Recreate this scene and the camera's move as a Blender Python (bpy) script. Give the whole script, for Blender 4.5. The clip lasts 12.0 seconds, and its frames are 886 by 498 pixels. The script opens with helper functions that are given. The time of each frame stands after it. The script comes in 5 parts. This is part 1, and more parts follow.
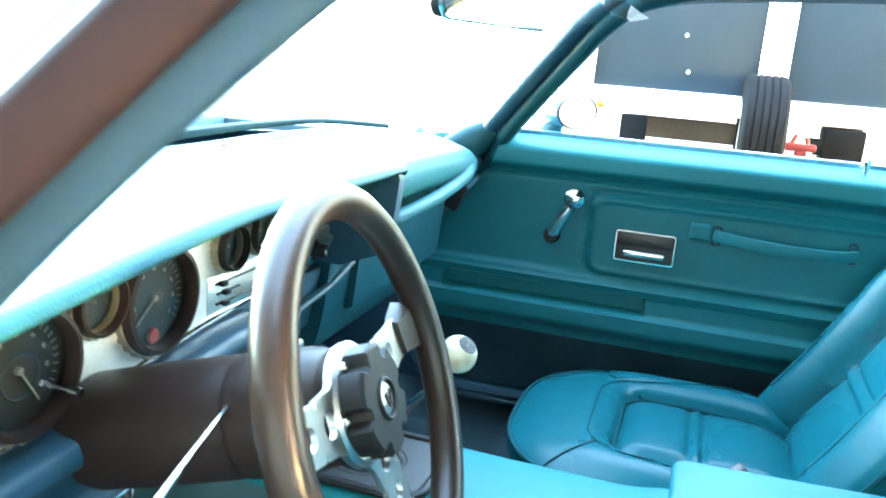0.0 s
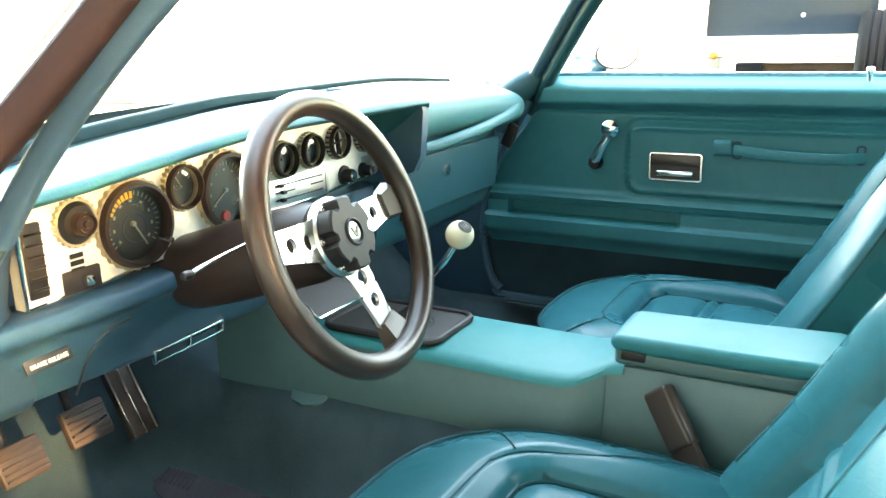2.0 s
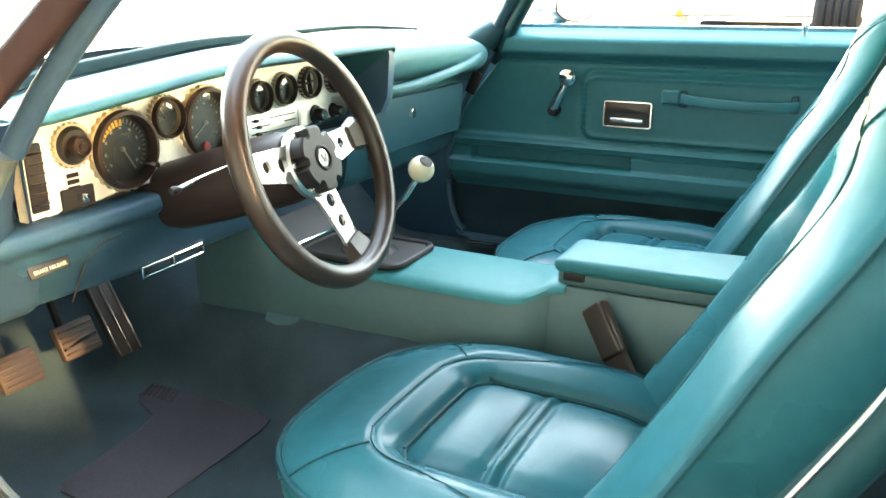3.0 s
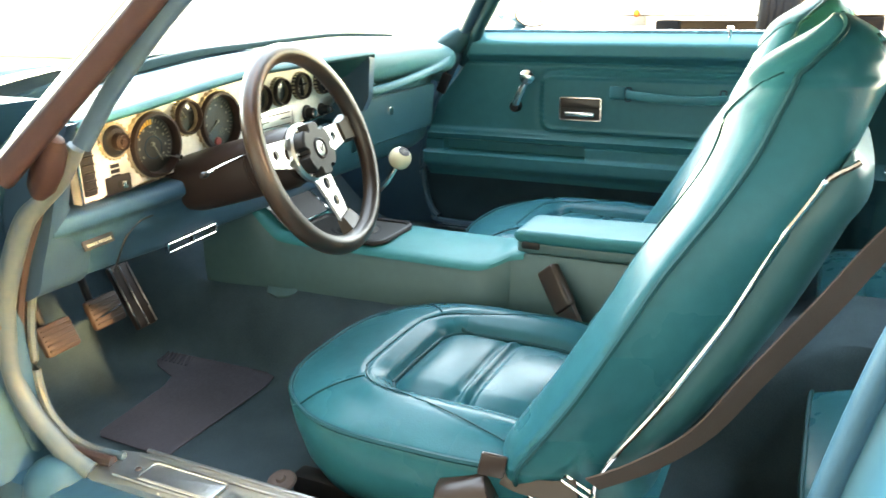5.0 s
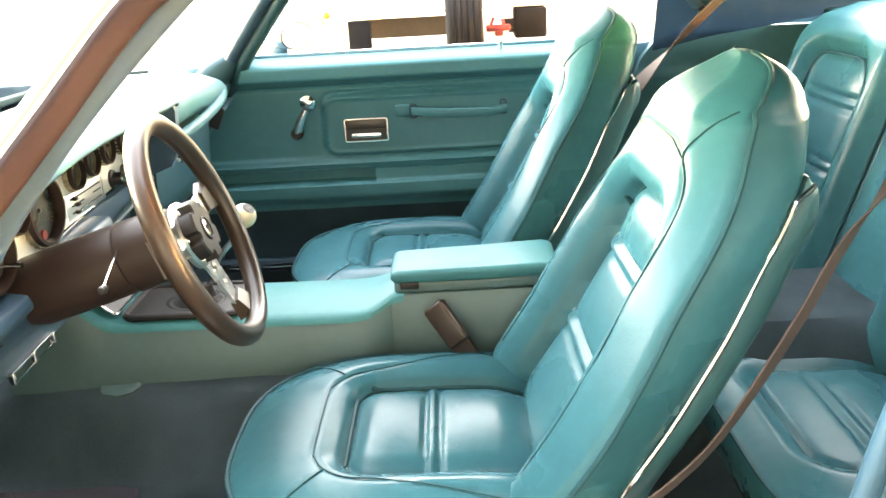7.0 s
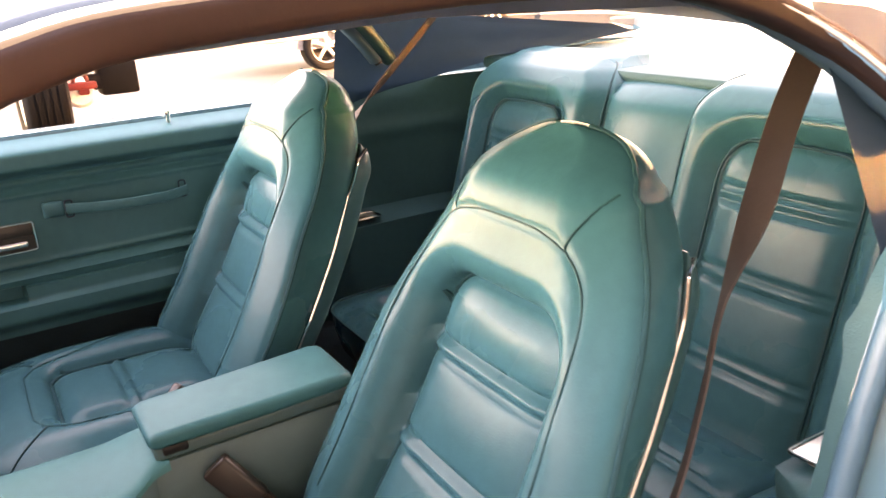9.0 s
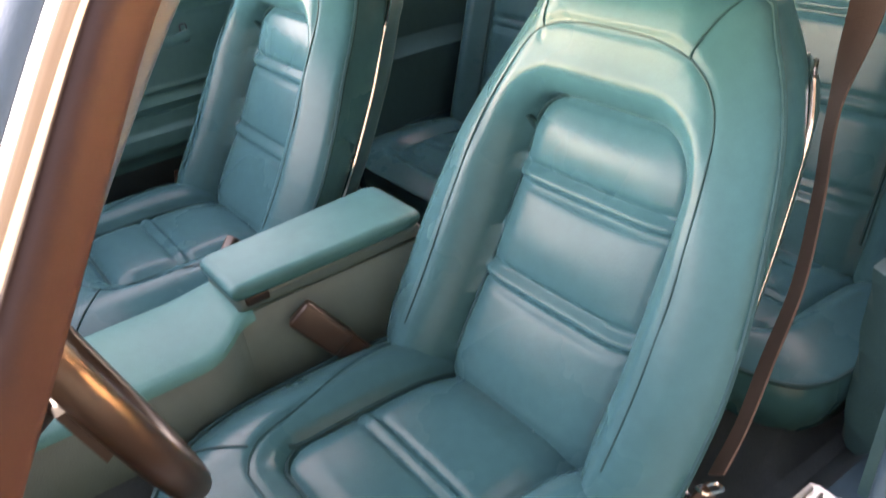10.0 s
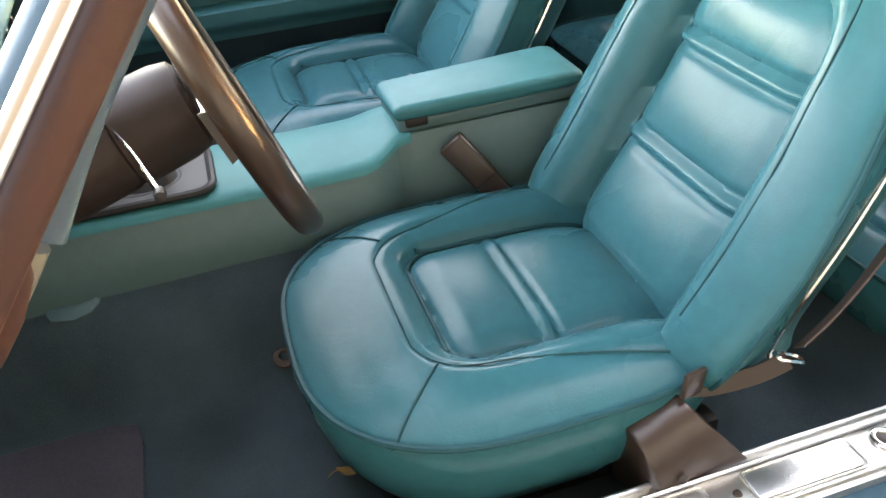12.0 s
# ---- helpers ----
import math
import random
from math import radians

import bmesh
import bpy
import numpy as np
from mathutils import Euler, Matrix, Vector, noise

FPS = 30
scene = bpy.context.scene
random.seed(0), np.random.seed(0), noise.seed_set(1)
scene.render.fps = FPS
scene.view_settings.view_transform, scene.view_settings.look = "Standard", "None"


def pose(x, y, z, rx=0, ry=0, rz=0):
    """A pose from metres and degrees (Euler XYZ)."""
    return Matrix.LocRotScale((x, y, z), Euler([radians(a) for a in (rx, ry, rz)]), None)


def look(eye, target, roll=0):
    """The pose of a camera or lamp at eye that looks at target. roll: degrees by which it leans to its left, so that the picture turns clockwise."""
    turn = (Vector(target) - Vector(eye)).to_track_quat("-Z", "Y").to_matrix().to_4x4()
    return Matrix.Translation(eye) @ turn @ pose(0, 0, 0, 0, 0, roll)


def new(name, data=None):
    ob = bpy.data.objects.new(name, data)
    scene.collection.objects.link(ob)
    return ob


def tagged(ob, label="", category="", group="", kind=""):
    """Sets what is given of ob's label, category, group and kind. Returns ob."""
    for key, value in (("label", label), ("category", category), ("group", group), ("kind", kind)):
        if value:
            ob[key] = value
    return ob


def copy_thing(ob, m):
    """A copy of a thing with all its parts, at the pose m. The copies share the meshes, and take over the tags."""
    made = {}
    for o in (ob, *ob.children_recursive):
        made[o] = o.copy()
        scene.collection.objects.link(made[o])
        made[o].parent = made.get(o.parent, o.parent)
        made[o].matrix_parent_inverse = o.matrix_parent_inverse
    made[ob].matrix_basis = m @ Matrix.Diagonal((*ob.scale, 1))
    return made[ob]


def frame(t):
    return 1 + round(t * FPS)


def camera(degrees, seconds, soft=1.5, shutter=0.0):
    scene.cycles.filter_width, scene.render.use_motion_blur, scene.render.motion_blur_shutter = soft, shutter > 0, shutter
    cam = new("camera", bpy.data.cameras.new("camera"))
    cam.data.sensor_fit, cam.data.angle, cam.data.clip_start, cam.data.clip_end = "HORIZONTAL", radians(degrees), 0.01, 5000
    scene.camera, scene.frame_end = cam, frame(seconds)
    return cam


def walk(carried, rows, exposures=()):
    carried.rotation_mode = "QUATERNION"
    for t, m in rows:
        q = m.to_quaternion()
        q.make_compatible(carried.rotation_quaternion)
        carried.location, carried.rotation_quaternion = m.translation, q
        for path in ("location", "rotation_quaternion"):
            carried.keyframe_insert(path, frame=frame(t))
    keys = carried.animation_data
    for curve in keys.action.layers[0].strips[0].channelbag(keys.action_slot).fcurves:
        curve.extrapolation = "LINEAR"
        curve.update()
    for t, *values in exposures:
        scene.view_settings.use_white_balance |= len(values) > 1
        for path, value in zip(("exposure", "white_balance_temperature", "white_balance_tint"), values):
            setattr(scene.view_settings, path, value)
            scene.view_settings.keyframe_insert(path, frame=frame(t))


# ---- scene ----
cam = camera(57.6, 12.0, shutter=0.4)
PATH = [
    (0, (-0.929, -0.216, 1.053), (0.928, 0.356, 0.58), 4.5),
    (0.5, (-0.922, -0.313, 1.03), (0.883, 0.351, 0.482), 2.5),
    (1, (-0.948, -0.404, 1.017), (0.738, 0.493, 0.421), -0.1),
    (1.5, (-1.03, -0.493, 1.005), (0.633, 0.484, 0.476), -1.3),
    (2, (-1.139, -0.559, 1.013), (0.543, 0.39, 0.493), -1.5),
    (2.5, (-1.206, -0.598, 1.014), (0.491, 0.323, 0.493), -1.1),
    (3, (-1.244, -0.64, 1.002), (0.442, 0.24, 0.383), -0.4),
    (3.2, (-1.26, -0.658, 0.994), (0.428, 0.217, 0.373), -0.6),
    (4.8, (-1.445, -0.763, 1.032), (0.246, 0.108, 0.412), -0.1),
    (5, (-1.459, -0.746, 1.034), (0.253, 0.078, 0.411), -1.1),
    (5.5, (-1.472, -0.676, 1.049), (0.318, -0.053, 0.41), -1.8),
    (6, (-1.476, -0.57, 1.076), (0.389, -0.2, 0.456), -4.7),
    (6.5, (-1.447, -0.464, 1.101), (0.442, -0.267, 0.474), -4.4),
    (7, (-1.462, -0.361, 1.125), (0.42, -0.328, 0.45), -3.3),
    (7.5, (-1.457, -0.258, 1.13), (0.402, -0.53, 0.443), -2.3),
    (7.7, (-1.453, -0.204, 1.138), (0.358, -0.7, 0.45), -1.2),
    (9.3, (-1.084, -0.077, 1.179), (0.505, -1.083, 0.499), -4.3),
    (9.5, (-1.058, -0.034, 1.164), (0.485, -1.061, 0.413), -5.0),
    (10, (-1.019, 0.027, 1.152), (0.427, -0.927, 0.152), -6.2),
    (10.5, (-1.038, 0.047, 1.123), (0.377, -0.837, 0.021), -6.5),
    (11, (-1.112, 0.025, 1.087), (0.394, -0.59, -0.077), -5.9),
    (11.5, (-1.16, -0.004, 1.078), (0.41, -0.485, -0.064), -5.1),
    (12, (-1.186, -0.008, 1.083), (0.421, -0.43, -0.029), -5.3),
]
walk(cam, [(t, look(eye, target, roll)) for t, eye, target, roll in PATH],
     [(0.0, 6.68, 7000, 3), (0.8, 6.44, 8400, 8), (1.6, 6.60, 9600, 11), (2.3, 6.58, 10000, 13), (3.0, 6.50, 10400, 15), (5.5, 6.48, 10900, 18), (7.0, 6.93, 14200, 28), (7.7, 7.05, 17000, 34), (9.3, 5.76, 15500, 53), (10.5, 6.00, 14500, 44), (11.2, 6.03, 12000, 30), (12.0, 6.15, 12000, 30)])

# ---- world, sun ----
world = bpy.data.worlds.new("sky")
scene.world = world
world.use_nodes = True
wn = world.node_tree.nodes
sky = wn.new("ShaderNodeTexSky")
sky.sky_type = "NISHITA"
sky.sun_disc = False
SUN_WAY = Vector((0.33, 0.85, -0.20)).normalized()
sky.sun_elevation = math.asin(-SUN_WAY.z)
sky.sun_rotation = math.atan2(-SUN_WAY.x, -SUN_WAY.y)
world.node_tree.links.new(sky.outputs[0], wn["Background"].inputs[0])
wn["Background"].inputs[1].default_value = 0.15
sun = new("sun", bpy.data.lights.new("sun", "SUN"))
sun.data.energy, sun.data.angle, sun.data.color = 1.45, radians(1.0), (1.0, 0.76, 0.48)
sun.matrix_world = SUN_WAY.to_track_quat("-Z", "Y").to_matrix().to_4x4()


# ---- materials ----
def material(name, base, rough=0.5, metal=0.0, vary=0.12, grain=60.0, bump=0.0, bump_scale=300.0, stain=4.0, spec=0.5, coat=0.0, second=None, wrinkle=0.0):
    """A surface with colour variation at two scales, roughness variation and fine relief."""
    m = bpy.data.materials.new(name)
    m.use_nodes = True
    nt = m.node_tree
    p = nt.nodes["Principled BSDF"]
    p.inputs["Metallic"].default_value = metal
    p.inputs["Specular IOR Level"].default_value = spec
    p.inputs["Coat Weight"].default_value = coat
    p.inputs["Coat Roughness"].default_value = 0.08
    co = nt.nodes.new("ShaderNodeTexCoord")

    def tex(scale, detail):
        n = nt.nodes.new("ShaderNodeTexNoise")
        n.inputs["Scale"].default_value, n.inputs["Detail"].default_value = scale, detail
        nt.links.new(co.outputs["Object"], n.inputs["Vector"])
        return n

    def ramp(src, lo, hi):
        r = nt.nodes.new("ShaderNodeMapRange")
        r.inputs["From Min"].default_value, r.inputs["From Max"].default_value = 0.3, 0.7
        r.inputs["To Min"].default_value, r.inputs["To Max"].default_value = lo, hi
        nt.links.new(src, r.inputs["Value"])
        return r.outputs[0]

    big, fine = tex(stain, 4.0), tex(grain, 3.0)
    mix = nt.nodes.new("ShaderNodeMix")
    mix.data_type = "RGBA"
    other = second or tuple(c * (1 - 2 * vary) for c in base)
    mix.inputs["A"].default_value, mix.inputs["B"].default_value = (*base, 1), (*other, 1)
    add = nt.nodes.new("ShaderNodeMath")
    add.operation = "MULTIPLY_ADD"
    nt.links.new(ramp(fine.outputs["Fac"], 0.0, 0.6), add.inputs[0])
    add.inputs[1].default_value = 0.6
    nt.links.new(ramp(big.outputs["Fac"], 0.0, 0.6), add.inputs[2])
    nt.links.new(add.outputs[0], mix.inputs["Factor"])
    nt.links.new(mix.outputs["Result"], p.inputs["Base Color"])
    nt.links.new(ramp(big.outputs["Fac"], max(rough - 0.06, 0.02), rough + 0.06), p.inputs["Roughness"])
    if bump:
        b = nt.nodes.new("ShaderNodeBump")
        b.inputs["Strength"].default_value, b.inputs["Distance"].default_value = bump, 0.002
        nt.links.new(tex(bump_scale, 2.0).outputs["Fac"], b.inputs["Height"])
        nt.links.new(b.outputs[0], p.inputs["Normal"])
        if wrinkle:
            soft = nt.nodes.new("ShaderNodeBump")
            soft.inputs["Strength"].default_value, soft.inputs["Distance"].default_value = wrinkle, 0.006
            w = tex(16.0, 2.0)
            w.inputs["Distortion"].default_value = 0.8
            nt.links.new(w.outputs["Fac"], soft.inputs["Height"])
            nt.links.new(soft.outputs[0], b.inputs["Normal"])
    return m


TEAL = (0.005, 0.106, 0.131)
vinyl = material("teal_vinyl", TEAL, 0.29, vary=0.12, bump=0.10, bump_scale=420, stain=5, spec=0.16, wrinkle=0.12)
# Teal brightened for the door trim: western light on it is in the colour.
lit_door_vinyl = material("lit_teal_door_vinyl", (0.007, 0.142, 0.170), 0.45, vary=0.10, bump=0.10, bump_scale=420, stain=5, spec=0.3)
lid_vinyl = material("lid_vinyl", (0.005, 0.140, 0.160), 0.5, vary=0.10, bump=0.15, bump_scale=420, stain=9, spec=0.2)
vinyl_dash = material("teal_dash_vinyl", (0.010, 0.088, 0.102), 0.55, vary=0.10, spec=0.25, bump=0.3, bump_scale=350)
plastic = material("teal_plastic", (0.026, 0.105, 0.155), 0.45, vary=0.08, bump=0.12, bump_scale=500)
plastic_dark = material("dark_teal_plastic", (0.016, 0.065, 0.102), 0.5, vary=0.10, bump=0.15, bump_scale=400)
console_plastic = material("console_plastic", (0.005, 0.170, 0.182), 0.52, vary=0.10, bump=0.2, bump_scale=450, spec=0.25)
shell_plastic = material("shell_plastic", (0.010, 0.095, 0.112), 0.4, vary=0.08, bump=0.08, bump_scale=500)
pillar_plastic = material("pillar_plastic", (0.019, 0.052, 0.086), 0.55, spec=0.2, vary=0.08, bump=0.1, bump_scale=500)
jamb_paint = material("jamb_paint", (0.075, 0.090, 0.090), 0.45, spec=0.3, vary=0.3, stain=14, second=(0.028, 0.065, 0.085))
dash_plastic = material("dash_plastic", (0.006, 0.052, 0.066), 0.45, vary=0.08, spec=0.25, bump=0.15, bump_scale=450)
console_side = material("console_side", (0.044, 0.112, 0.118), 0.5, vary=0.10, bump=0.2, bump_scale=450)
column_brown = material("column_brown", (0.029, 0.0172, 0.0142), 0.48, spec=0.22, vary=0.12, bump=0.08, bump_scale=500)
piping_mat = material("piping_vinyl", (0.004, 0.058, 0.070), 0.5, spec=0.1)
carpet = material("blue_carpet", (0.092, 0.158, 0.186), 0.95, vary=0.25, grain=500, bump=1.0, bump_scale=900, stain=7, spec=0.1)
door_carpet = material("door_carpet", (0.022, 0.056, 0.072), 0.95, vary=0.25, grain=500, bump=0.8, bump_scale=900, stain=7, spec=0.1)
paint = material("blue_paint", (0.03, 0.15, 0.21), 0.25, vary=0.05, coat=0.6)
# Uncoated body blue, darkened so that shade at the door opening is painted in.
shaded_dull_paint = material("shaded_dull_blue_paint", (0.013, 0.064, 0.094), 0.5, vary=0.15, stain=10, spec=0.25)
seal_rubber = material("seal_rubber", (0.013, 0.036, 0.042), 0.8, vary=0.2, spec=0.08)
rubber = material("weatherstrip", (0.030, 0.017, 0.015), 0.5, vary=0.2, bump=0.06)
brown_trim = material("brown_trim", (0.023, 0.0140, 0.0150), 0.62, spec=0.15, vary=0.12, bump=0.05)
black = material("black_plastic", (0.018, 0.017, 0.018), 0.5, vary=0.2, spec=0.25)
leather = material("black_leather", (0.031, 0.0160, 0.0095), 0.36, vary=0.2, bump=0.06, bump_scale=200)
dial_black = material("dial_black", (0.012, 0.011, 0.010), 0.5)
chrome = material("chrome", (0.80, 0.79, 0.77), 0.10, metal=1.0, vary=0.05)
brushed = material("brushed_aluminium", (0.72, 0.70, 0.66), 0.30, metal=1.0, vary=0.08, grain=250, bump=0.15, bump_scale=700)
sill_metal = material("sill_aluminium", (0.68, 0.68, 0.67), 0.32, metal=1.0, vary=0.08, grain=200, bump=0.25, bump_scale=500)
knurl_metal = material("knurled_metal", (0.42, 0.36, 0.26), 0.4, metal=0.6, vary=0.1)
heel_mat = material("heel_mat", (0.060, 0.060, 0.074), 0.95, vary=0.2, grain=200, bump=0.5, bump_scale=500, spec=0.2)
engine_turned = material("engine_turned_aluminium", (0.90, 0.87, 0.80), 0.36, metal=0.3, vary=0.14, grain=140, bump=0.25, bump_scale=160)
ivory = material("ivory_knob", (0.66, 0.58, 0.40), 0.18, vary=0.03, coat=0.5)
white_ink = material("white_print", (0.20, 0.18, 0.15), 0.6, vary=0.03)
amber_ink = material("amber_print", (0.50, 0.24, 0.03), 0.6, vary=0.03)
red_ink = material("red_print", (0.40, 0.025, 0.02), 0.5, vary=0.03)
belt_mat = material("brown_webbing", (0.075, 0.052, 0.045), 0.8, vary=0.15, grain=300, bump=0.6, bump_scale=900)
belt_box = material("brown_belt_plastic", (0.034, 0.022, 0.018), 0.33, vary=0.15, spec=0.4)
brown_rubber = material("pedal_rubber", (0.05, 0.032, 0.026), 0.6, vary=0.2)
pavement_mat = material("pale_pavement", (0.048, 0.045, 0.041), 0.9, vary=0.15, grain=8, stain=0.4, bump=0.4, bump_scale=60)
grass_mat = material("grass", (0.06, 0.072, 0.028), 0.9, vary=0.3, grain=20, stain=0.7)
white_paint = material("white_steel", (0.75, 0.74, 0.72), 0.4, vary=0.06)
grey_panel = material("grey_panel", (0.027, 0.046, 0.066), 0.6, vary=0.06, spec=0.12)
tyre_mat = material("tyre_rubber", (0.0032, 0.0042, 0.0058), 0.8, vary=0.2, bump=0.3, bump_scale=120, spec=0.15)
red_paint = material("red_paint", (0.14, 0.008, 0.009), 0.5)
rust = material("weathered_timber", (0.10, 0.062, 0.04), 0.8, vary=0.2)
alloy = material("alloy", (0.62, 0.62, 0.63), 0.32, metal=0.9, vary=0.06)
grey_paint = material("grey_car_paint", (0.20, 0.21, 0.23), 0.3, vary=0.05, coat=0.5)
# Dark brown for the unseen walls that block sky and sun.
blocker_mat = material("brown_blocker", (0.07, 0.055, 0.045), 0.85, vary=0.1, stain=0.6)
# Pale surface of the unseen wall that bounces low light into the cabin.
plaster = material("pale_bounce_plaster", (0.27, 0.25, 0.22), 0.9, vary=0.08, stain=0.8, bump=0.3, bump_scale=80)
lamp_amber = material("amber_lens", (0.7, 0.20, 0.02), 0.25, coat=0.5)


def clear_glass(name, tint):
    """Thin glass: it lets light straight through and mirrors a little, more at a glance."""
    m = bpy.data.materials.new(name)
    m.use_nodes = True
    nt = m.node_tree
    nt.nodes.remove(nt.nodes["Principled BSDF"])
    clear, gloss, mix, fres = (nt.nodes.new("ShaderNode" + k) for k in ("BsdfTransparent", "BsdfGlossy", "MixShader", "LayerWeight"))
    power, lift = nt.nodes.new("ShaderNodeMath"), nt.nodes.new("ShaderNodeMath")
    clear.inputs[0].default_value = (*tint, 1)
    gloss.inputs["Roughness"].default_value = 0.02
    fres.inputs["Blend"].default_value = 0.5
    power.operation, power.inputs[1].default_value = "POWER", 5.0
    lift.operation, lift.inputs[1].default_value, lift.inputs[2].default_value = "MULTIPLY_ADD", 0.90, 0.05
    nt.links.new(fres.outputs["Facing"], power.inputs[0])
    nt.links.new(power.outputs[0], lift.inputs[0])
    nt.links.new(lift.outputs[0], mix.inputs[0])
    nt.links.new(clear.outputs[0], mix.inputs[1])
    nt.links.new(gloss.outputs[0], mix.inputs[2])
    nt.links.new(mix.outputs[0], nt.nodes["Material Output"].inputs[0])
    return m


glass = clear_glass("glass", (0.94, 0.98, 0.97))
mirror = material("mirror", (0.9, 0.9, 0.9), 0.02, metal=1.0, vary=0.0)


# ---- builders ----
WORLD = {}


def thing(name, at, label, category, group="", kind=""):
    ob = new(name)
    ob.empty_display_size = 0.05
    ob.location = at
    WORLD[ob.name] = Matrix.Translation(at)
    return tagged(ob, label, category, group, kind)


def finish(bm, name, mat, angle=40):
    me = bpy.data.meshes.new(name)
    bmesh.ops.recalc_face_normals(bm, faces=bm.faces)
    bm.to_mesh(me)
    bm.free()
    me.materials.append(mat)
    me.shade_smooth()
    me.set_sharp_from_angle(angle=radians(angle))
    return me


def part(name, bm, mat, parent, label="", angle=40):
    """Links a bmesh, drawn in the world's metres, as one mesh under a thing or a part."""
    ob = new(name, finish(bm, name, mat, angle))
    ob.parent = parent
    ob.matrix_parent_inverse = WORLD.get(parent.name, Matrix()).inverted()
    return tagged(ob, label)


def solo(name, bm, mat, label="", category="", group="", kind="", angle=40):
    ob = new(name, finish(bm, name, mat, angle))
    return tagged(ob, label, category, group, kind)


def joined(*bms):
    out = bmesh.new()
    for b in bms:
        me = bpy.data.meshes.new("tmp")
        b.to_mesh(me)
        b.free()
        out.from_mesh(me)
        bpy.data.meshes.remove(me)
    return out


def box(sx, sy, sz, m, bev=0.004, seg=2):
    bm = bmesh.new()
    bmesh.ops.create_cube(bm, size=1, matrix=Matrix.Diagonal((sx, sy, sz, 1)))
    if bev:
        bmesh.ops.bevel(bm, geom=bm.edges[:], offset=min(bev, 0.45 * min(sx, sy, sz)), segments=seg, affect="EDGES", profile=0.5)
    bm.transform(m)
    return bm


def lathe(profile, m, seg=32):
    """Turns a profile of (radius, height) about the local z axis."""
    bm = bmesh.new()
    rows = []
    for r, z in profile:
        if r < 1e-5:
            rows.append([bm.verts.new((0, 0, z))])
        else:
            rows.append([bm.verts.new((r * math.cos(2 * math.pi * k / seg), r * math.sin(2 * math.pi * k / seg), z)) for k in range(seg)])
    for a, b in zip(rows, rows[1:]):
        for k in range(seg):
            n = (k + 1) % seg
            if len(a) == 1 and len(b) > 1:
                bm.faces.new((a[0], b[k], b[n]))
            elif len(b) == 1 and len(a) > 1:
                bm.faces.new((a[k], b[0], a[n]))
            elif len(a) > 1:
                bm.faces.new((a[k], b[k], b[n], a[n]))
    bm.transform(m)
    return bm


def loft(rings, caps=True, closed=True):
    bm = bmesh.new()
    rows = [[bm.verts.new(p) for p in ring] for ring in rings]
    n = len(rows[0])
    for a, b in zip(rows, rows[1:]):
        for k in range(n if closed else n - 1):
            j = (k + 1) % n
            bm.faces.new((a[k], a[j], b[j], b[k]))
    if caps and closed:
        bm.faces.new(rows[0])
        bm.faces.new(rows[-1])
    return bm


def spline(pts, n, closed=False):
    """A smooth line through the points."""
    pts = [Vector(p) for p in pts]
    out = []
    count = len(pts) if closed else len(pts) - 1
    for i in range(count):
        if closed:
            p0, p1, p2, p3 = (pts[(i + k) % len(pts)] for k in (-1, 0, 1, 2))
        else:
            p0, p1, p2, p3 = pts[max(i - 1, 0)], pts[i], pts[i + 1], pts[min(i + 2, len(pts) - 1)]
        for k in range(n):
            t = k / n
            out.append(0.5 * (2 * p1 + (p2 - p0) * t + (2 * p0 - 5 * p1 + 4 * p2 - p3) * t * t + (3 * p1 - p0 - 3 * p2 + p3) * t**3))
    if not closed:
        out.append(pts[-1])
    return out


def sweep(pts, section, closed=False, up=(0, 0, 1)):
    """Carries a closed section of (side, up) offsets along a line; section may be a list, or a function of 0..1."""
    pts = [Vector(p) for p in pts]
    n = len(pts)
    rings = []
    for i, p in enumerate(pts):
        a = pts[(i - 1) % n] if closed or i > 0 else p
        b = pts[(i + 1) % n] if closed or i < n - 1 else p
        d = (b - a).normalized()
        side = d.cross(Vector(up))
        if side.length < 1e-4:
            side = d.cross(Vector((0, 1, 0)))
        side.normalize()
        top = side.cross(d)
        sec = section(i / max(n - 1, 1)) if callable(section) else section
        rings.append([p + side * s + top * t for s, t in sec])
    if closed:
        rings.append(rings[0])
        bm = loft(rings, caps=False)
        bmesh.ops.remove_doubles(bm, verts=bm.verts, dist=1e-6)
        return bm
    return loft(rings)


def round_section(r, seg=8, ry=None):
    return [(r * math.cos(2 * math.pi * k / seg), (ry or r) * math.sin(2 * math.pi * k / seg)) for k in range(seg)]


def tube(pts, r, seg=8, closed=False, up=(0, 0, 1)):
    return sweep(pts, round_section(r, seg), closed, up)


def rounded(w, h, r, seg=6):
    """A rectangle with round corners, about the middle."""
    out = []
    for cx, cy, a0 in ((w / 2 - r, h / 2 - r, 0), (-w / 2 + r, h / 2 - r, 90), (-w / 2 + r, -h / 2 + r, 180), (w / 2 - r, -h / 2 + r, 270)):
        out += [(cx + r * math.cos(radians(a0 + 90 * k / seg)), cy + r * math.sin(radians(a0 + 90 * k / seg))) for k in range(seg + 1)]
    return out


def prism(outline, depth, m, bev=0.0):
    """An outline of (x, y) with a depth from z = 0 to depth, its front edge bevelled."""
    rings = [[Vector((x, y, 0)) for x, y in outline]]
    if bev:
        cx = sum(x for x, _ in outline) / len(outline)
        cy = sum(y for _, y in outline) / len(outline)
        w = max(abs(x - cx) for x, _ in outline)
        h = max(abs(y - cy) for _, y in outline)
        rings.append([Vector((x, y, depth - bev)) for x, y in outline])
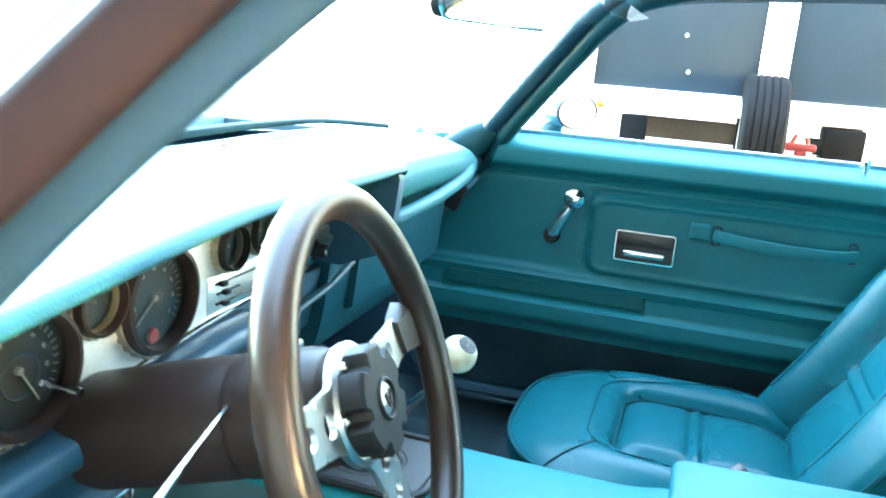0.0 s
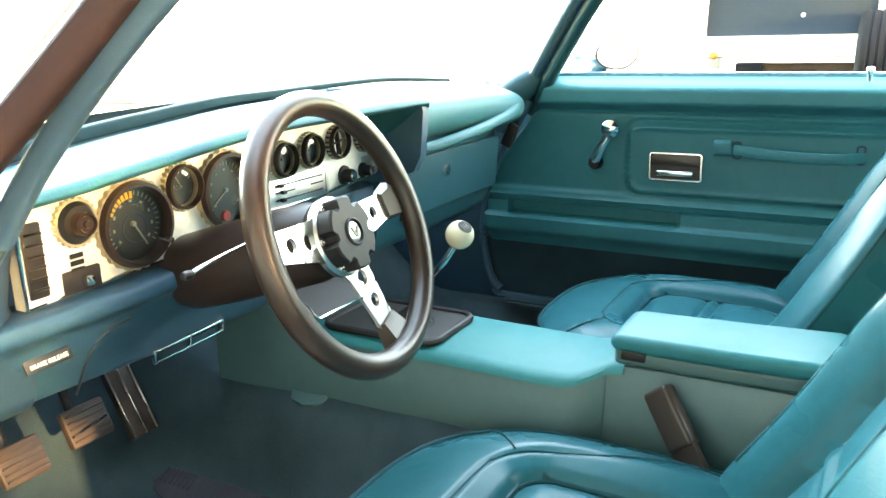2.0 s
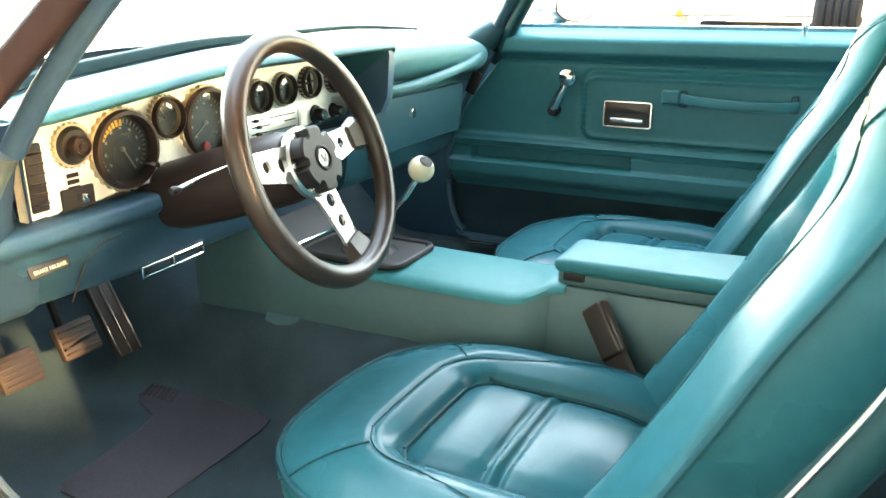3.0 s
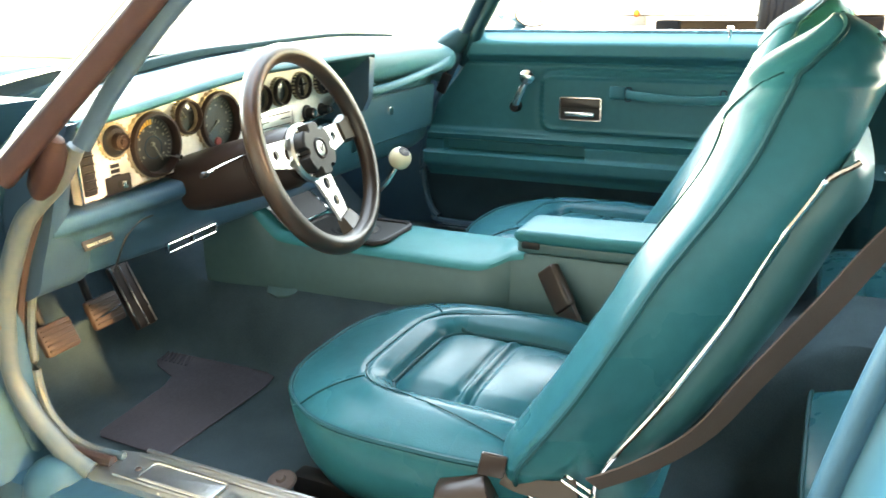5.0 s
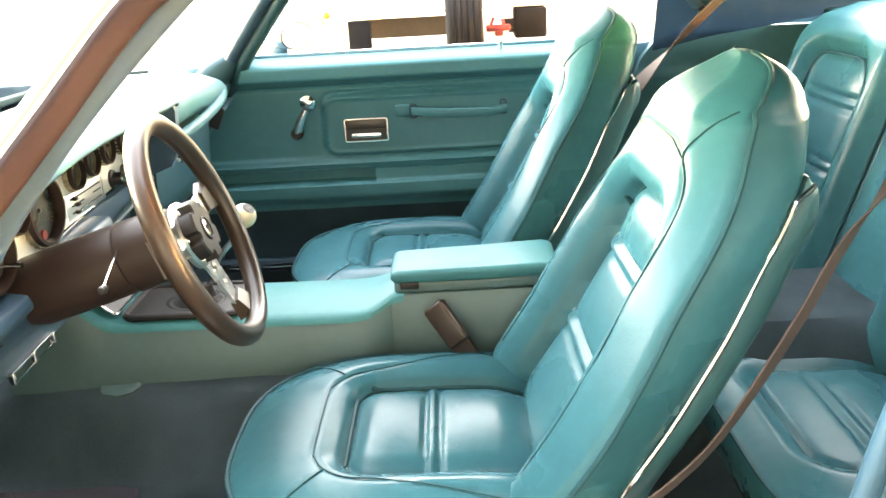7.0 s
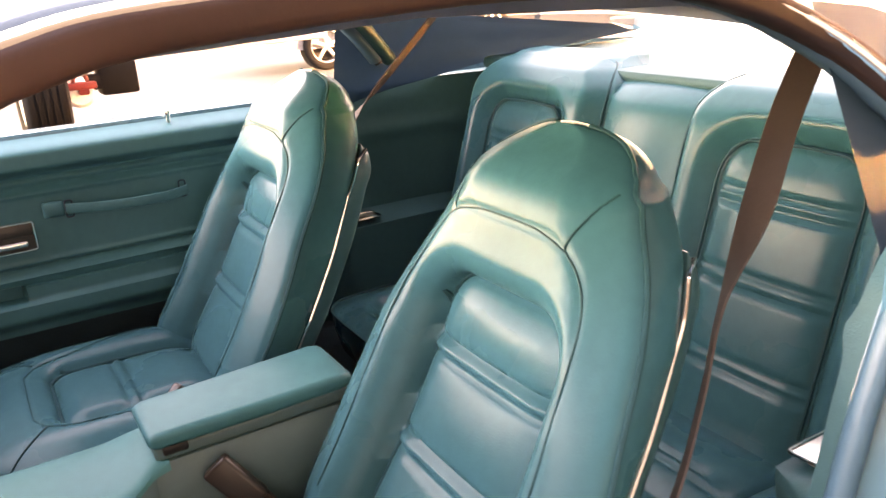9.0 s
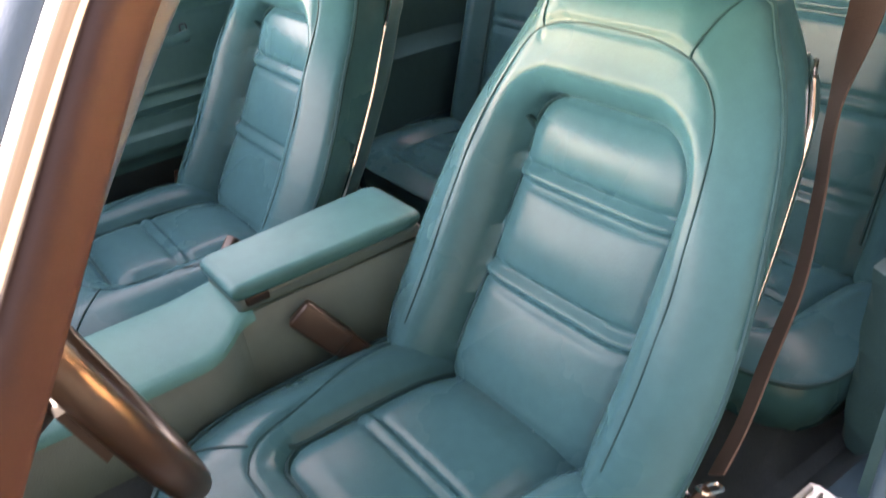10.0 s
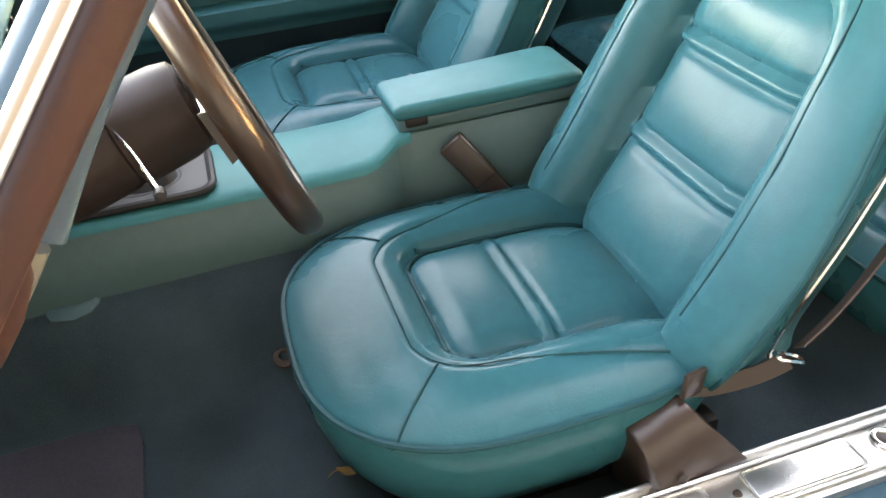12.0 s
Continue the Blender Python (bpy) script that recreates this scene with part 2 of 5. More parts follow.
        for k in (0.35, 1.0):
            rings.append([Vector((cx + (x - cx) * (1 - bev * k / w), cy + (y - cy) * (1 - bev * k / h), depth - bev + bev * math.sqrt(k))) for x, y in outline])
    else:
        rings.append([Vector((x, y, depth)) for x, y in outline])
    bm = loft(rings)
    bm.transform(m)
    return bm


def axes(o, x, y, z):
    """A frame from its origin and three axes."""
    m = Matrix.Identity(4)
    for k, v in enumerate((x, y, z)):
        m[0][k], m[1][k], m[2][k] = v
    m[0][3], m[1][3], m[2][3] = o
    return m


def lerp_table(table, x):
    if x <= table[0][0]:
        return table[0][1]
    for (a, fa), (b, fb) in zip(table, table[1:]):
        if x <= b:
            t = (x - a) / (b - a)
            return fa + (fb - fa) * t
    return table[-1][1]


def smooth_table(table, x):
    """A gentle curve through a table of (x, value)."""
    w = 0.02
    return sum(lerp_table(table, x + k * w) * g for k, g in ((-2, 0.1), (-1, 0.2), (0, 0.4), (1, 0.2), (2, 0.1)))


def bell(d, s):
    return math.exp(-(d / s) ** 2)


def sstep(a, b, x):
    t = min(max((x - a) / (b - a), 0.0), 1.0)
    return t * t * (3 - 2 * t)


def rr_dist(x, y, hw, hh, r):
    """Signed distance to a rounded rectangle about the origin."""
    qx, qy = abs(x) - hw + r, abs(y) - hh + r
    return math.hypot(max(qx, 0), max(qy, 0)) + min(max(qx, qy), 0) - r


# ---- ground and distance ----
def ground_sheet():
    bm = bmesh.new()
    bmesh.ops.create_grid(bm, x_segments=40, y_segments=40, size=400)
    return bm


solo("ground", ground_sheet(), pavement_mat, "pale dusty pavement in bright sun", "ground", kind="structure")
solo("lawn", box(9, 40, 0.06, pose(12.5, 21, 0.0), 0.02), grass_mat, "strip of sunlit grass beyond the pavement", "grass", kind="structure")
# Unseen wall, added to throw low fill light on the door and seat side.
solo("bounce_wall_west", box(0.3, 20.35, 2.4, pose(-3.9, 2.325, 1.2), 0.02), plaster, "unseen pale wall added to bounce low light into the car", "wall", kind="structure")
# Unseen dark wall, added to keep the high western sky off the seats.
solo("blocker_wall_west", box(0.3, 20.35, 9.6, pose(-3.9, 2.325, 7.2), 0.02), blocker_mat, "unseen dark upper wall added to block the western sky", "wall", kind="structure")
# Unseen wall, added to cut the warm low sky behind the car.
solo("blocker_wall_south", box(9.0, 0.3, 6.0, pose(0.8, -14.0, 3.0), 0.02), blocker_mat, "unseen brown wall added to block the low southern sky", "wall", kind="structure")
# Unseen pier, added to shade the near carpet and leave sun by the pedals.
solo("sun_blocker_pier", box(0.3, 0.9, 2.36, pose(-3.9, -8.35, 1.18), 0.02), blocker_mat, "unseen brown pier added to trim the sun patch on the carpet", "wall", kind="structure")
# Unseen slab, added so that sun passes only beneath it, into the footwell.
solo("sun_blocker_lintel", box(0.3, 11, 9.4, pose(-3.9, -12.0, 7.24), 0.02), blocker_mat, "unseen brown slab added to keep the low sun off the dash", "wall", kind="structure")


# ---- car body ----
car = thing("car", (0, -0.3, 0), "blue two-door coupe with its driver door open", "car")
MIR = Matrix.Diagonal((-1, 1, 1, 1))

PILLAR = [(-0.802, 0.165, 0.815), (-0.756, 0.095, 0.90), (-0.702, 0.012, 1.00), (-0.655, -0.062, 1.09), (-0.634, -0.105, 1.122), (-0.617, -0.16, 1.142),
          (-0.602, -0.25, 1.156), (-0.592, -0.50, 1.166), (-0.597, -0.72, 1.150), (-0.618, -0.90, 1.08), (-0.668, -1.02, 0.98)]


FAR_PILLAR = [(-0.745, 0.235, 0.815), (-0.70, 0.175, 0.905), (-0.622, 0.09, 1.0), (-0.578, 0.035, 1.06), (-0.55, -0.02, 1.12), (-0.55, -0.09, 1.165), (-0.57, -0.25, 1.195), (-0.585, -0.50, 1.20), (-0.59, -0.72, 1.175), (-0.612, -0.90, 1.09), (-0.665, -1.02, 0.98)]


def pillar_rail(side, dx, dy, dz, w, h):
    pts = [(-side * (x + dx), y + dy, z + dz) for x, y, z in (FAR_PILLAR if side > 0 else PILLAR)]
    return sweep(spline(pts, 6), round_section(w, 12, h))


for side in (1, -1):
    if side > 0:
        part("pillar_trim", pillar_rail(side, 0.028, -0.014, 0.002, 0.017, 0.018), dash_plastic, car, "teal inner pillar trim")
    else:
        near = [(-0.736, 0.112, 0.846), (-0.718, 0.070, 0.911), (-0.687, -0.001, 0.999), (-0.645, -0.081, 1.084), (-0.612, -0.145, 1.136), (-0.588, -0.25, 1.158)] + [(x + 0.024, y, z) for x, y, z in PILLAR[7:]]
        part("pillar_trim", sweep(spline(near, 6), rounded(0.019, 0.024, 0.007, 3)), pillar_plastic, car, "blue-grey inner pillar trim")
    part("weatherstrip", pillar_rail(side, -0.004 if side > 0 else -0.014, 0.004, 0.0, 0.017, 0.018) if side > 0 else sweep(spline([(x - 0.012, y + 0.004, z) for x, y, z in PILLAR], 6), rounded(0.034, 0.030, 0.009, 3)), brown_trim, car, "brown rubber door weatherstrip")
    part("drip_rail", pillar_rail(side, -0.019, 0.015, 0.009, 0.009, 0.009), chrome, car, "bright drip moulding")
    part("pillar_core", pillar_rail(side, 0.024 if side > 0 else 0.004, 0.022, 0.006, 0.020 if side > 0 else 0.014, 0.016), plastic_dark, car)


part("pillar_foot", sweep(spline([(0.69, 0.17, 0.918), (0.682, 0.20, 0.903), (0.675, 0.235, 0.878), (0.668, 0.28, 0.84), (0.668, 0.30, 0.78)], 6), lambda t: round_section(0.017 + 0.014 * sstep(0, 0.6, t), 14, 0.018 + 0.020 * sstep(0, 0.6, t))), dash_plastic, car, "flared teal foot of the pillar trim")


def roof_shell(lift, inset):
    rings = []
    for y, w, z in ((-0.09, 0.60, 1.158), (-0.20, 0.595, 1.176), (-0.45, 0.585, 1.186), (-0.75, 0.585, 1.174), (-1.0, 0.57, 1.130), (-1.15, 0.55, 1.085)):
        w -= inset
        rings.append([Vector((w * s, y, z + lift + 0.019 * (s + 1) - 0.02 * s * s - 0.012 * (s**8))) for s in [k / 10 - 1 for k in range(21)]])
    bm = loft(rings, closed=False)
    bmesh.ops.solidify(bm, geom=bm.faces[:], thickness=0.012)
    return bm


part("roof", roof_shell(0.02, 0.0), paint, car)
part("headliner", roof_shell(-0.012, 0.03), plastic_dark, car, "dark teal headliner")


def pad_rear(x):
    return 0.60 - 0.66 * x * x


BASE = spline([(-0.66, 0.66, 0.800), (-0.545, 0.665, 0.815), (-0.413, 0.640, 0.840), (-0.281, 0.615, 0.864), (-0.147, 0.590, 0.881), (-0.007, 0.562, 0.897), (0.142, 0.535, 0.903), (0.294, 0.510, 0.909), (0.451, 0.472, 0.911), (0.60, 0.40, 0.900)], 6)


def base_at(x):
    """Where the glass meets the cowl at x: y and z."""
    return lerp_table([(p.x, p.y) for p in BASE], x), lerp_table([(p.x, p.z) for p in BASE], x)


def windshield():
    rings = []
    for k in range(9):
        t = k / 8
        row = []
        for j in range(21):
            s = j / 10 - 1
            by, bz = base_at(0.66 * s)
            low = Vector((0.70 * s, by + 0.010, bz))
            high = Vector(((0.61 if s < 0 else 0.525) * s, -0.07 - 0.03 * s * s, 1.150 - 0.015 * s * s))
            row.append(low.lerp(high, t) + Vector((0, 0.05, 0.03)) * math.sin(math.pi * t))
        rings.append(row)
    bm = loft(rings, closed=False)
    return bm


part("windshield_seal", sweep(BASE, (lambda t: rounded(0.030, 0.022 - 0.013 * sstep(0.35, 0.85, t), 0.004, 3))), seal_rubber, car, "dark teal moulding along the windshield base")
part("windshield", windshield(), glass, car, "clear raked windshield glass", 80)


def hood():
    rings = []
    for k in range(12):
        t = k / 11
        row = []
        for j in range(25):
            s = j / 12 - 1
            y0 = pad_rear(0.68 * s) + 0.10
            y = y0 + (1.95 - y0) * t
            row.append(Vector((0.80 * s, y, 0.862 + 0.028 * (1 - s * s) - 0.11 * t)))
        rings.append(row)
    bm = loft(rings, closed=False)
    bmesh.ops.solidify(bm, geom=bm.faces[:], thickness=0.01)
    return bm


part("hood", hood(), paint, car)


def fender(side):
    pts = [(0.40, 0.86, 0.872), (0.9, 0.90, 0.84), (1.5, 0.90, 0.79), (2.0, 0.86, 0.74)]
    rings = []
    for y, x, z in pts:
        rings.append([Vector((side * a, y, b)) for a, b in ((x - 0.10, z), (x - 0.03, z + 0.015), (x + 0.02, z - 0.03), (x + 0.05, z - 0.15), (x + 0.05, 0.45), (x - 0.10, 0.42))])
    return loft(rings)


for side in (1, -1):
    part("fender", fender(side), paint, car)

# sills, jambs, kick panels
for side in (1, -1):
    part("rocker_sill", box(0.13 if side < 0 else 0.08, 1.25, 0.12, pose(side * (0.735 if side < 0 else 0.775), -0.25, 0.275), 0.02), shaded_dull_paint, car)
    part("cowl_side", box(0.03, 0.62, 0.62, pose(side * 0.735, 0.62, 0.56), 0.01), plastic_dark, car)


def jamb_flange():
    pts = [(-0.738, 0.120, 0.845), (-0.740, 0.155, 0.800), (-0.743, 0.198, 0.766), (-0.745, 0.234, 0.737), (-0.745, 0.270, 0.685), (-0.745, 0.304, 0.620), (-0.745, 0.322, 0.562), (-0.745, 0.326, 0.477), (-0.745, 0.298, 0.421), (-0.744, 0.262, 0.384), (-0.742, 0.235, 0.358), (-0.735, 0.205, 0.338)]
    return sweep(spline(pts, 6), (lambda t: round_section(0.012 + 0.005 * sstep(0.1, 0.4, t), 12, 0.010 + 0.004 * sstep(0.1, 0.4, t))), up=(1, 0, 0))


jamb = part("door_jamb", jamb_flange(), jamb_paint, car, "pale worn door jamb flange")
part("jamb_screw", lathe([(0, 0.004), (0.004, 0.0035), (0.006, 0.0)], pose(-0.7605, 0.318, 0.568, 0, -90, 20), 14), rust, jamb, "small rusty screw")
INNER = [(-0.705, 0.150, 0.838), (-0.705, 0.196, 0.792), (-0.705, 0.244, 0.720), (-0.705, 0.281, 0.655), (-0.705, 0.319, 0.557), (-0.705, 0.328, 0.459), (-0.705, 0.310, 0.393), (-0.700, 0.260, 0.354), (-0.692, 0.180, 0.346)]
part("inner_bead", tube(spline(INNER, 6), 0.0070, 8), jamb_paint, jamb, "pale rubber bead")
part("bead_channel", tube(spline([(x - 0.018, y + 0.004, z) for x, y, z in INNER], 6), 0.0095, 8), rubber, jamb, "dark channel beside the bead")
part("sill_corner", lathe([(0, 0.034), (0.018, 0.031), (0.034, 0.022), (0.046, 0.006), (0.051, -0.016), (0.050, -0.06)], pose(-0.757, 0.254, 0.330), 32), shaded_dull_paint, jamb, "rounded blue painted sill corner")
part("strip_sleeve", lathe([(0, 0.050), (0.010, 0.047), (0.018, 0.030), (0.0205, 0.0), (0.018, -0.030), (0.010, -0.047), (0, -0.050)], axes((-0.762, 0.150, 0.820), Vector((1, 0, 0)), Vector((0, 0.83, 0.55)).normalized(), Vector((0, -0.55, 0.83)).normalized()), 28), brown_trim, jamb, "brown rubber end sleeve of the weatherstrip")


def hinge_pillar():
    rings = []
    for z, y in ((0.33, 0.30), (0.40, 0.325), (0.48, 0.352), (0.58, 0.355), (0.68, 0.335), (0.78, 0.29), (0.86, 0.235), (0.90, 0.20)):
        rings.append([Vector(p) for p in ((-0.715, y, z), (-0.88, y + 0.02, z), (-0.90, y + 0.10, z), (-0.715, y + 0.12, z))])
    return loft(rings)


part("hinge_pillar", hinge_pillar(), shaded_dull_paint, car)


def scuff_plate():
    ys = [0.212 - 0.932 * k / 10 for k in range(11)]
    rings = [[Vector((x, y, z - (0.014 if y > 0.2 else 0.0))) for x, z in ((-0.668, 0.330), (-0.664, 0.347), (-0.676, 0.352), (-0.70, 0.350), (-0.705, 0.353), (-0.735, 0.352), (-0.748, 0.346), (-0.748, 0.330))] for y in ys]
    return loft(rings)


plate = part("scuff_plate", scuff_plate(), sill_metal, car, "bright ribbed door sill plate")
for x, w in ((-0.672, 0.006), (-0.686, 0.004), (-0.741, 0.005)):
    part("rib", box(w, 0.86, 0.005, pose(x, -0.28, 0.3535), 0.002), sill_metal, plate)
for yc, long in ((-0.520, 0.135), (-0.250, 0.30), (0.040, 0.135)):
    emb = part("embossed_panel", prism(rounded(0.036, long, 0.006), 0.0035, pose(-0.715, yc, 0.3515), 0.001), sill_metal, plate, "raised textured panel")
    part("panel_rim", tube([(-0.715 + a, yc + b, 0.3545) for a, b in rounded(0.042, long + 0.006, 0.008)], 0.0014, 6, True), brushed, emb)
for y in (-0.435, -0.075, 0.125):
    part("sill_screw", lathe([(0, 0.003), (0.004, 0.0025), (0.0055, 0)], pose(-0.716, y, 0.3525), 14), belt_box, plate)
part("sill_hole", lathe([(0.010, 0.0012), (0.0115, 0.004), (0.015, 0.0042), (0.017, 0.003), (0.018, 0)], pose(-0.711, -0.632, 0.3530), 24), chrome, plate, "bright ringed plug in the sill plate")
part("sill_plug", lathe([(0, 0.003), (0.006, 0.0025), (0.0105, 0.001)], pose(-0.711, -0.632, 0.3530), 18), belt_box, plate)


def lock_pillar(side):
    rings = []
    for z, y in ((0.33, -0.735), (0.42, -0.745), (0.50, -0.765), (0.635, -0.79), (0.75, -0.815), (0.85, -0.85), (0.885, -0.885)):
        rings.append([Vector((side * a, b, z)) for a, b in ((0.735, y), (0.75, y - 0.005), (0.765, y - 0.03), (0.80, y - 0.042), (0.885, y - 0.06), (0.915, y - 0.075), (0.925, y - 0.10), (0.735, y - 0.10))])
    return loft(rings)


def quarter_outer(side):
    rings = []
    for y, z in ((-0.84, 0.885), (-1.2, 0.92), (-1.6, 0.97), (-2.1, 0.94), (-2.4, 0.86)):
        rings.append([Vector((side * a, y, b)) for a, b in ((0.74, z), (0.86, z - 0.01), (0.92, z - 0.10), (0.935, 0.6), (0.90, 0.35), (0.74, 0.33))])
    return loft(rings)


for side in (1, -1):
    part("lock_pillar", lock_pillar(-side), paint, car, "blue painted door lock pillar")
    part("quarter_panel", quarter_outer(-side), paint, car)
WINDLACE = [(-0.742, -0.735, 0.36), (-0.743, -0.748, 0.45), (-0.745, -0.772, 0.52), (-0.746, -0.795, 0.635), (-0.748, -0.822, 0.75), (-0.748, -0.858, 0.85), (-0.74, -0.89, 0.90)]
part("windlace", tube(spline(WINDLACE, 6), 0.014, 10), plastic, car, "dull teal windlace along the lock pillar")
part("striker", joined(lathe([(0.0, 0.05), (0.010, 0.05), (0.012, 0.045), (0.008, 0.04), (0.008, 0.012), (0.022, 0.010), (0.024, 0)], pose(-0.815, -0.818, 0.545, 90, 0, 0), 20)), brushed, car, "steel door striker bolt")
part("vent_opening", box(0.05, 0.012, 0.16, pose(-0.85, -0.874, 0.70, -8, 0, 0), 0.02, 4), belt_box, car, "brown mesh cover in the lock pillar")


# rear body: sail panels, rear glass, parcel shelf
def sail(side):
    lo = [(0.70, -0.90, 0.87), (0.70, -1.05, 0.90), (0.69, -1.35, 0.94), (0.66, -1.9, 0.98)]
    hi = [(0.600, -0.89, 1.125), (0.58, -1.02, 1.11), (0.56, -1.18, 1.075), (0.60, -1.80, 1.00)]
    rings = [[Vector((side * a[0], a[1], a[2])).lerp(Vector((side * b[0], b[1], b[2])), t) for a, b in zip(lo, hi)] for t in (0, 0.33, 0.66, 1)]
    bm = loft(rings, closed=False)
    bmesh.ops.solidify(bm, geom=bm.faces[:], thickness=0.02)
    return bm


for side in (1, -1):
    part("sail_panel", sail(side), plastic_dark, car, "dark teal inner sail panel")


def rear_glass():
    rings = []
    for k in range(6):
        t = k / 5
        rings.append([Vector((0.555 * s, -1.16, 1.085 - 0.02 * s * s)).lerp(Vector((0.60 * s, -1.90 + 0.12 * s * s, 0.99)), t) for s in [j / 8 - 1 for j in range(17)]])
    bm = loft(rings, closed=False)
    return bm


part("rear_window", rear_glass(), glass, car, "", 80)
part("parcel_shelf", box(1.3, 0.62, 0.03, pose(0, -1.62, 0.945), 0.012), vinyl_dash, car, "teal padded parcel shelf")
part("rear_bulkhead", box(1.4, 0.04, 0.75, pose(0, -1.46, 0.58), 0.01), plastic_dark, car)
part("decklid", box(1.5, 0.65, 0.04, pose(0, -2.25, 0.95), 0.02), paint, car)
part("underbody", box(1.5, 2.6, 0.03, pose(0, -0.35, 0.20), 0.01), black, car)


def wheel_bm(x, y):
    m = pose(x, y, 0.33, 0, 90, 0)
    return lathe([(0.18, -0.10), (0.30, -0.105), (0.33, -0.08), (0.335, 0.0), (0.33, 0.08), (0.30, 0.105), (0.18, 0.10), (0.17, 0.0), (0.18, -0.10)], m, 40)


for x in (-0.80, 0.80):
    for y in (1.35, -1.45):
        part("tyre", wheel_bm(x, y), tyre_mat, car)


# ---- floor ----
def floor_sheet():
    xs = [-0.72 + 1.44 * k / 60 for k in range(61)]
    ys = [-1.15 + 2.0 * k / 80 for k in range(81)]
    rings = []
    for y in ys:
        row = []
        for x in xs:
            hump = 0.155 * sstep(0.24, 0.12, abs(x + 0.02))
            toe = 0.36 * sstep(0.48, 0.95, y)
            kick = 0.10 * sstep(-0.72, -0.82, y) if abs(x) < 0.6 else 0
            sill = 0.055 * sstep(0.62, 0.68, abs(x))
            row.append(Vector((x, y, 0.268 + hump + toe + kick * 0.6 + sill + 0.003 * noise.noise((x * 9, y * 9, 0)))))
        rings.append(row)
    bm = loft(rings, closed=False)
    bmesh.ops.solidify(bm, geom=bm.faces[:], thickness=-0.012)
    return bm


solo("floor", floor_sheet(), carpet, "dark blue cut-pile car carpet", "carpet", kind="structure")
solo("firewall", box(1.44, 0.03, 0.56, pose(0, 0.86, 0.60), 0.01), plastic_dark, "dark firewall behind the dashboard", "wall", kind="structure")


# ---- front seats ----
SX = -0.392
FRONT = [(0.36, -0.515), (0.39, -0.478), (0.42, -0.461), (0.46, -0.470), (0.50, -0.497), (0.567, -0.541), (0.69, -0.608), (0.795, -0.652), (0.88, -0.681), (0.92, -0.693), (0.943, -0.706), (0.963, -0.722), (0.980, -0.734), (0.997, -0.744)]
DEEP = [(0.36, 0.080), (0.80, 0.080), (0.87, 0.092), (0.93, 0.096), (0.947, 0.086), (0.963, 0.067), (0.976, 0.046), (0.984, 0.029), (0.991, 0.013), (0.995, 0.002)]
HALF = [(0.36, 0.150), (0.39, 0.200), (0.42, 0.238), (0.46, 0.262), (0.58, 0.265), (0.66, 0.257), (0.72, 0.245), (0.77, 0.231), (0.81, 0.216), (0.85, 0.197), (0.894, 0.172), (0.93, 0.148)]
HEAD = 0.995


def half_width(z):
    """The backrest's half width: one smooth egg-shaped outline."""
    if z > 0.93:
        return max(0.1475 * math.sqrt(max(1 - ((z - 0.93) / (HEAD - 0.93)) ** 1.3, 0.0)), 0.004)
    return smooth_table(HALF, z)


def arch(d, w):
    """A quarter round: 0 at d = 0, rising steeply and levelling out at d = w."""
    t = min(max(d / w, 0.0), 1.0)
    return 0.65 * math.sqrt(1 - (1 - t) ** 2) + 0.35 * t * t * (3 - 2 * t)


def inset_dist(u, z):
    hw = 0.133 - 0.02 * (z - 0.6)
    return rr_dist(u, z - 0.40, hw, 0.397, 0.055)


def yoke_dist(u, z):
    hw = 0.187 - 0.026 * sstep(0.66, 0.84, z)
    return rr_dist(u, z - 0.40, hw, 0.495, 0.095)


def back_front(u, z):
    """The y of the backrest's front at u metres from its middle line."""
    hw = half_width(z)
    y = smooth_table(FRONT, z)
    d = inset_dist(u, z)
    q = yoke_dist(u, z)
    lift = (0.066 - 0.022 * sstep(0.70, 0.88, z)) * arch(d, 0.052) * (1 - sstep(0.93, 0.998, z))
    if d < 0:
        lift += 0.006 * sstep(0, 0.04, -d)
        for lo, hi in ((0.38, 0.573), (0.573, 0.698), (0.698, 0.800)):
            if lo < z <= hi:
                lift += 0.009 * math.sin(math.pi * (z - lo) / (hi - lo)) ** 0.8 * max(1 - (u / 0.13) ** 2, 0.0)
        for zc in (0.709, 0.687, 0.584, 0.562):
            lift -= 0.0055 * bell(z - zc, 0.0055) * sstep(0, 0.012, -d)
        lift += 0.006 * bell(z - 0.698, 0.007) + 0.006 * bell(z - 0.573, 0.007)
    lift -= 0.010 * bell(d, 0.006) + 0.0028 * bell(q, 0.0035)
    if z > 0.87 and abs(u) < 0.16:
        seam = abs(u) - (0.108 + 0.30 * (z - 0.87))
        lift -= 0.0025 * bell(seam, 0.0035)
    lift -= (0.042 + 0.014 * sstep(0.66, 0.92, z)) * min(hw / 0.16, 1.0) * (1 - arch(hw - abs(u), 0.075 * min(hw / 0.16, 1.0)))
    return y + lift


def seat_back():
    rings = []
    zs = [0.36 + 0.5 * k / 120 for k in range(120)] + [0.86 + (HEAD - 0.86) * math.sin(math.pi / 2 * k / 36) for k in range(37)]
    for z in zs:
        hw = half_width(z)
        deep = lerp_table(DEEP, z)
        bw = min(0.205 + 0.018 * sstep(0.56, 0.44, z), 0.90 * hw)
        yb = smooth_table(FRONT, z) - deep
        ring = [Vector((SX + hw * a, back_front(hw * a, z), z)) for a in [k / 45 - 1 for k in range(91)]]
        y1 = ring[-1].y
        n = 8.0 - 5.4 * sstep(0.84, 0.95, z)
        for k in range(1, 24):
            a = math.pi * k / 24
            c, t = math.cos(a), math.sin(a) ** (2 / n)
            x = hw * math.copysign(abs(c) ** (2 / n), c) * (1 - (1 - bw / hw) * t)
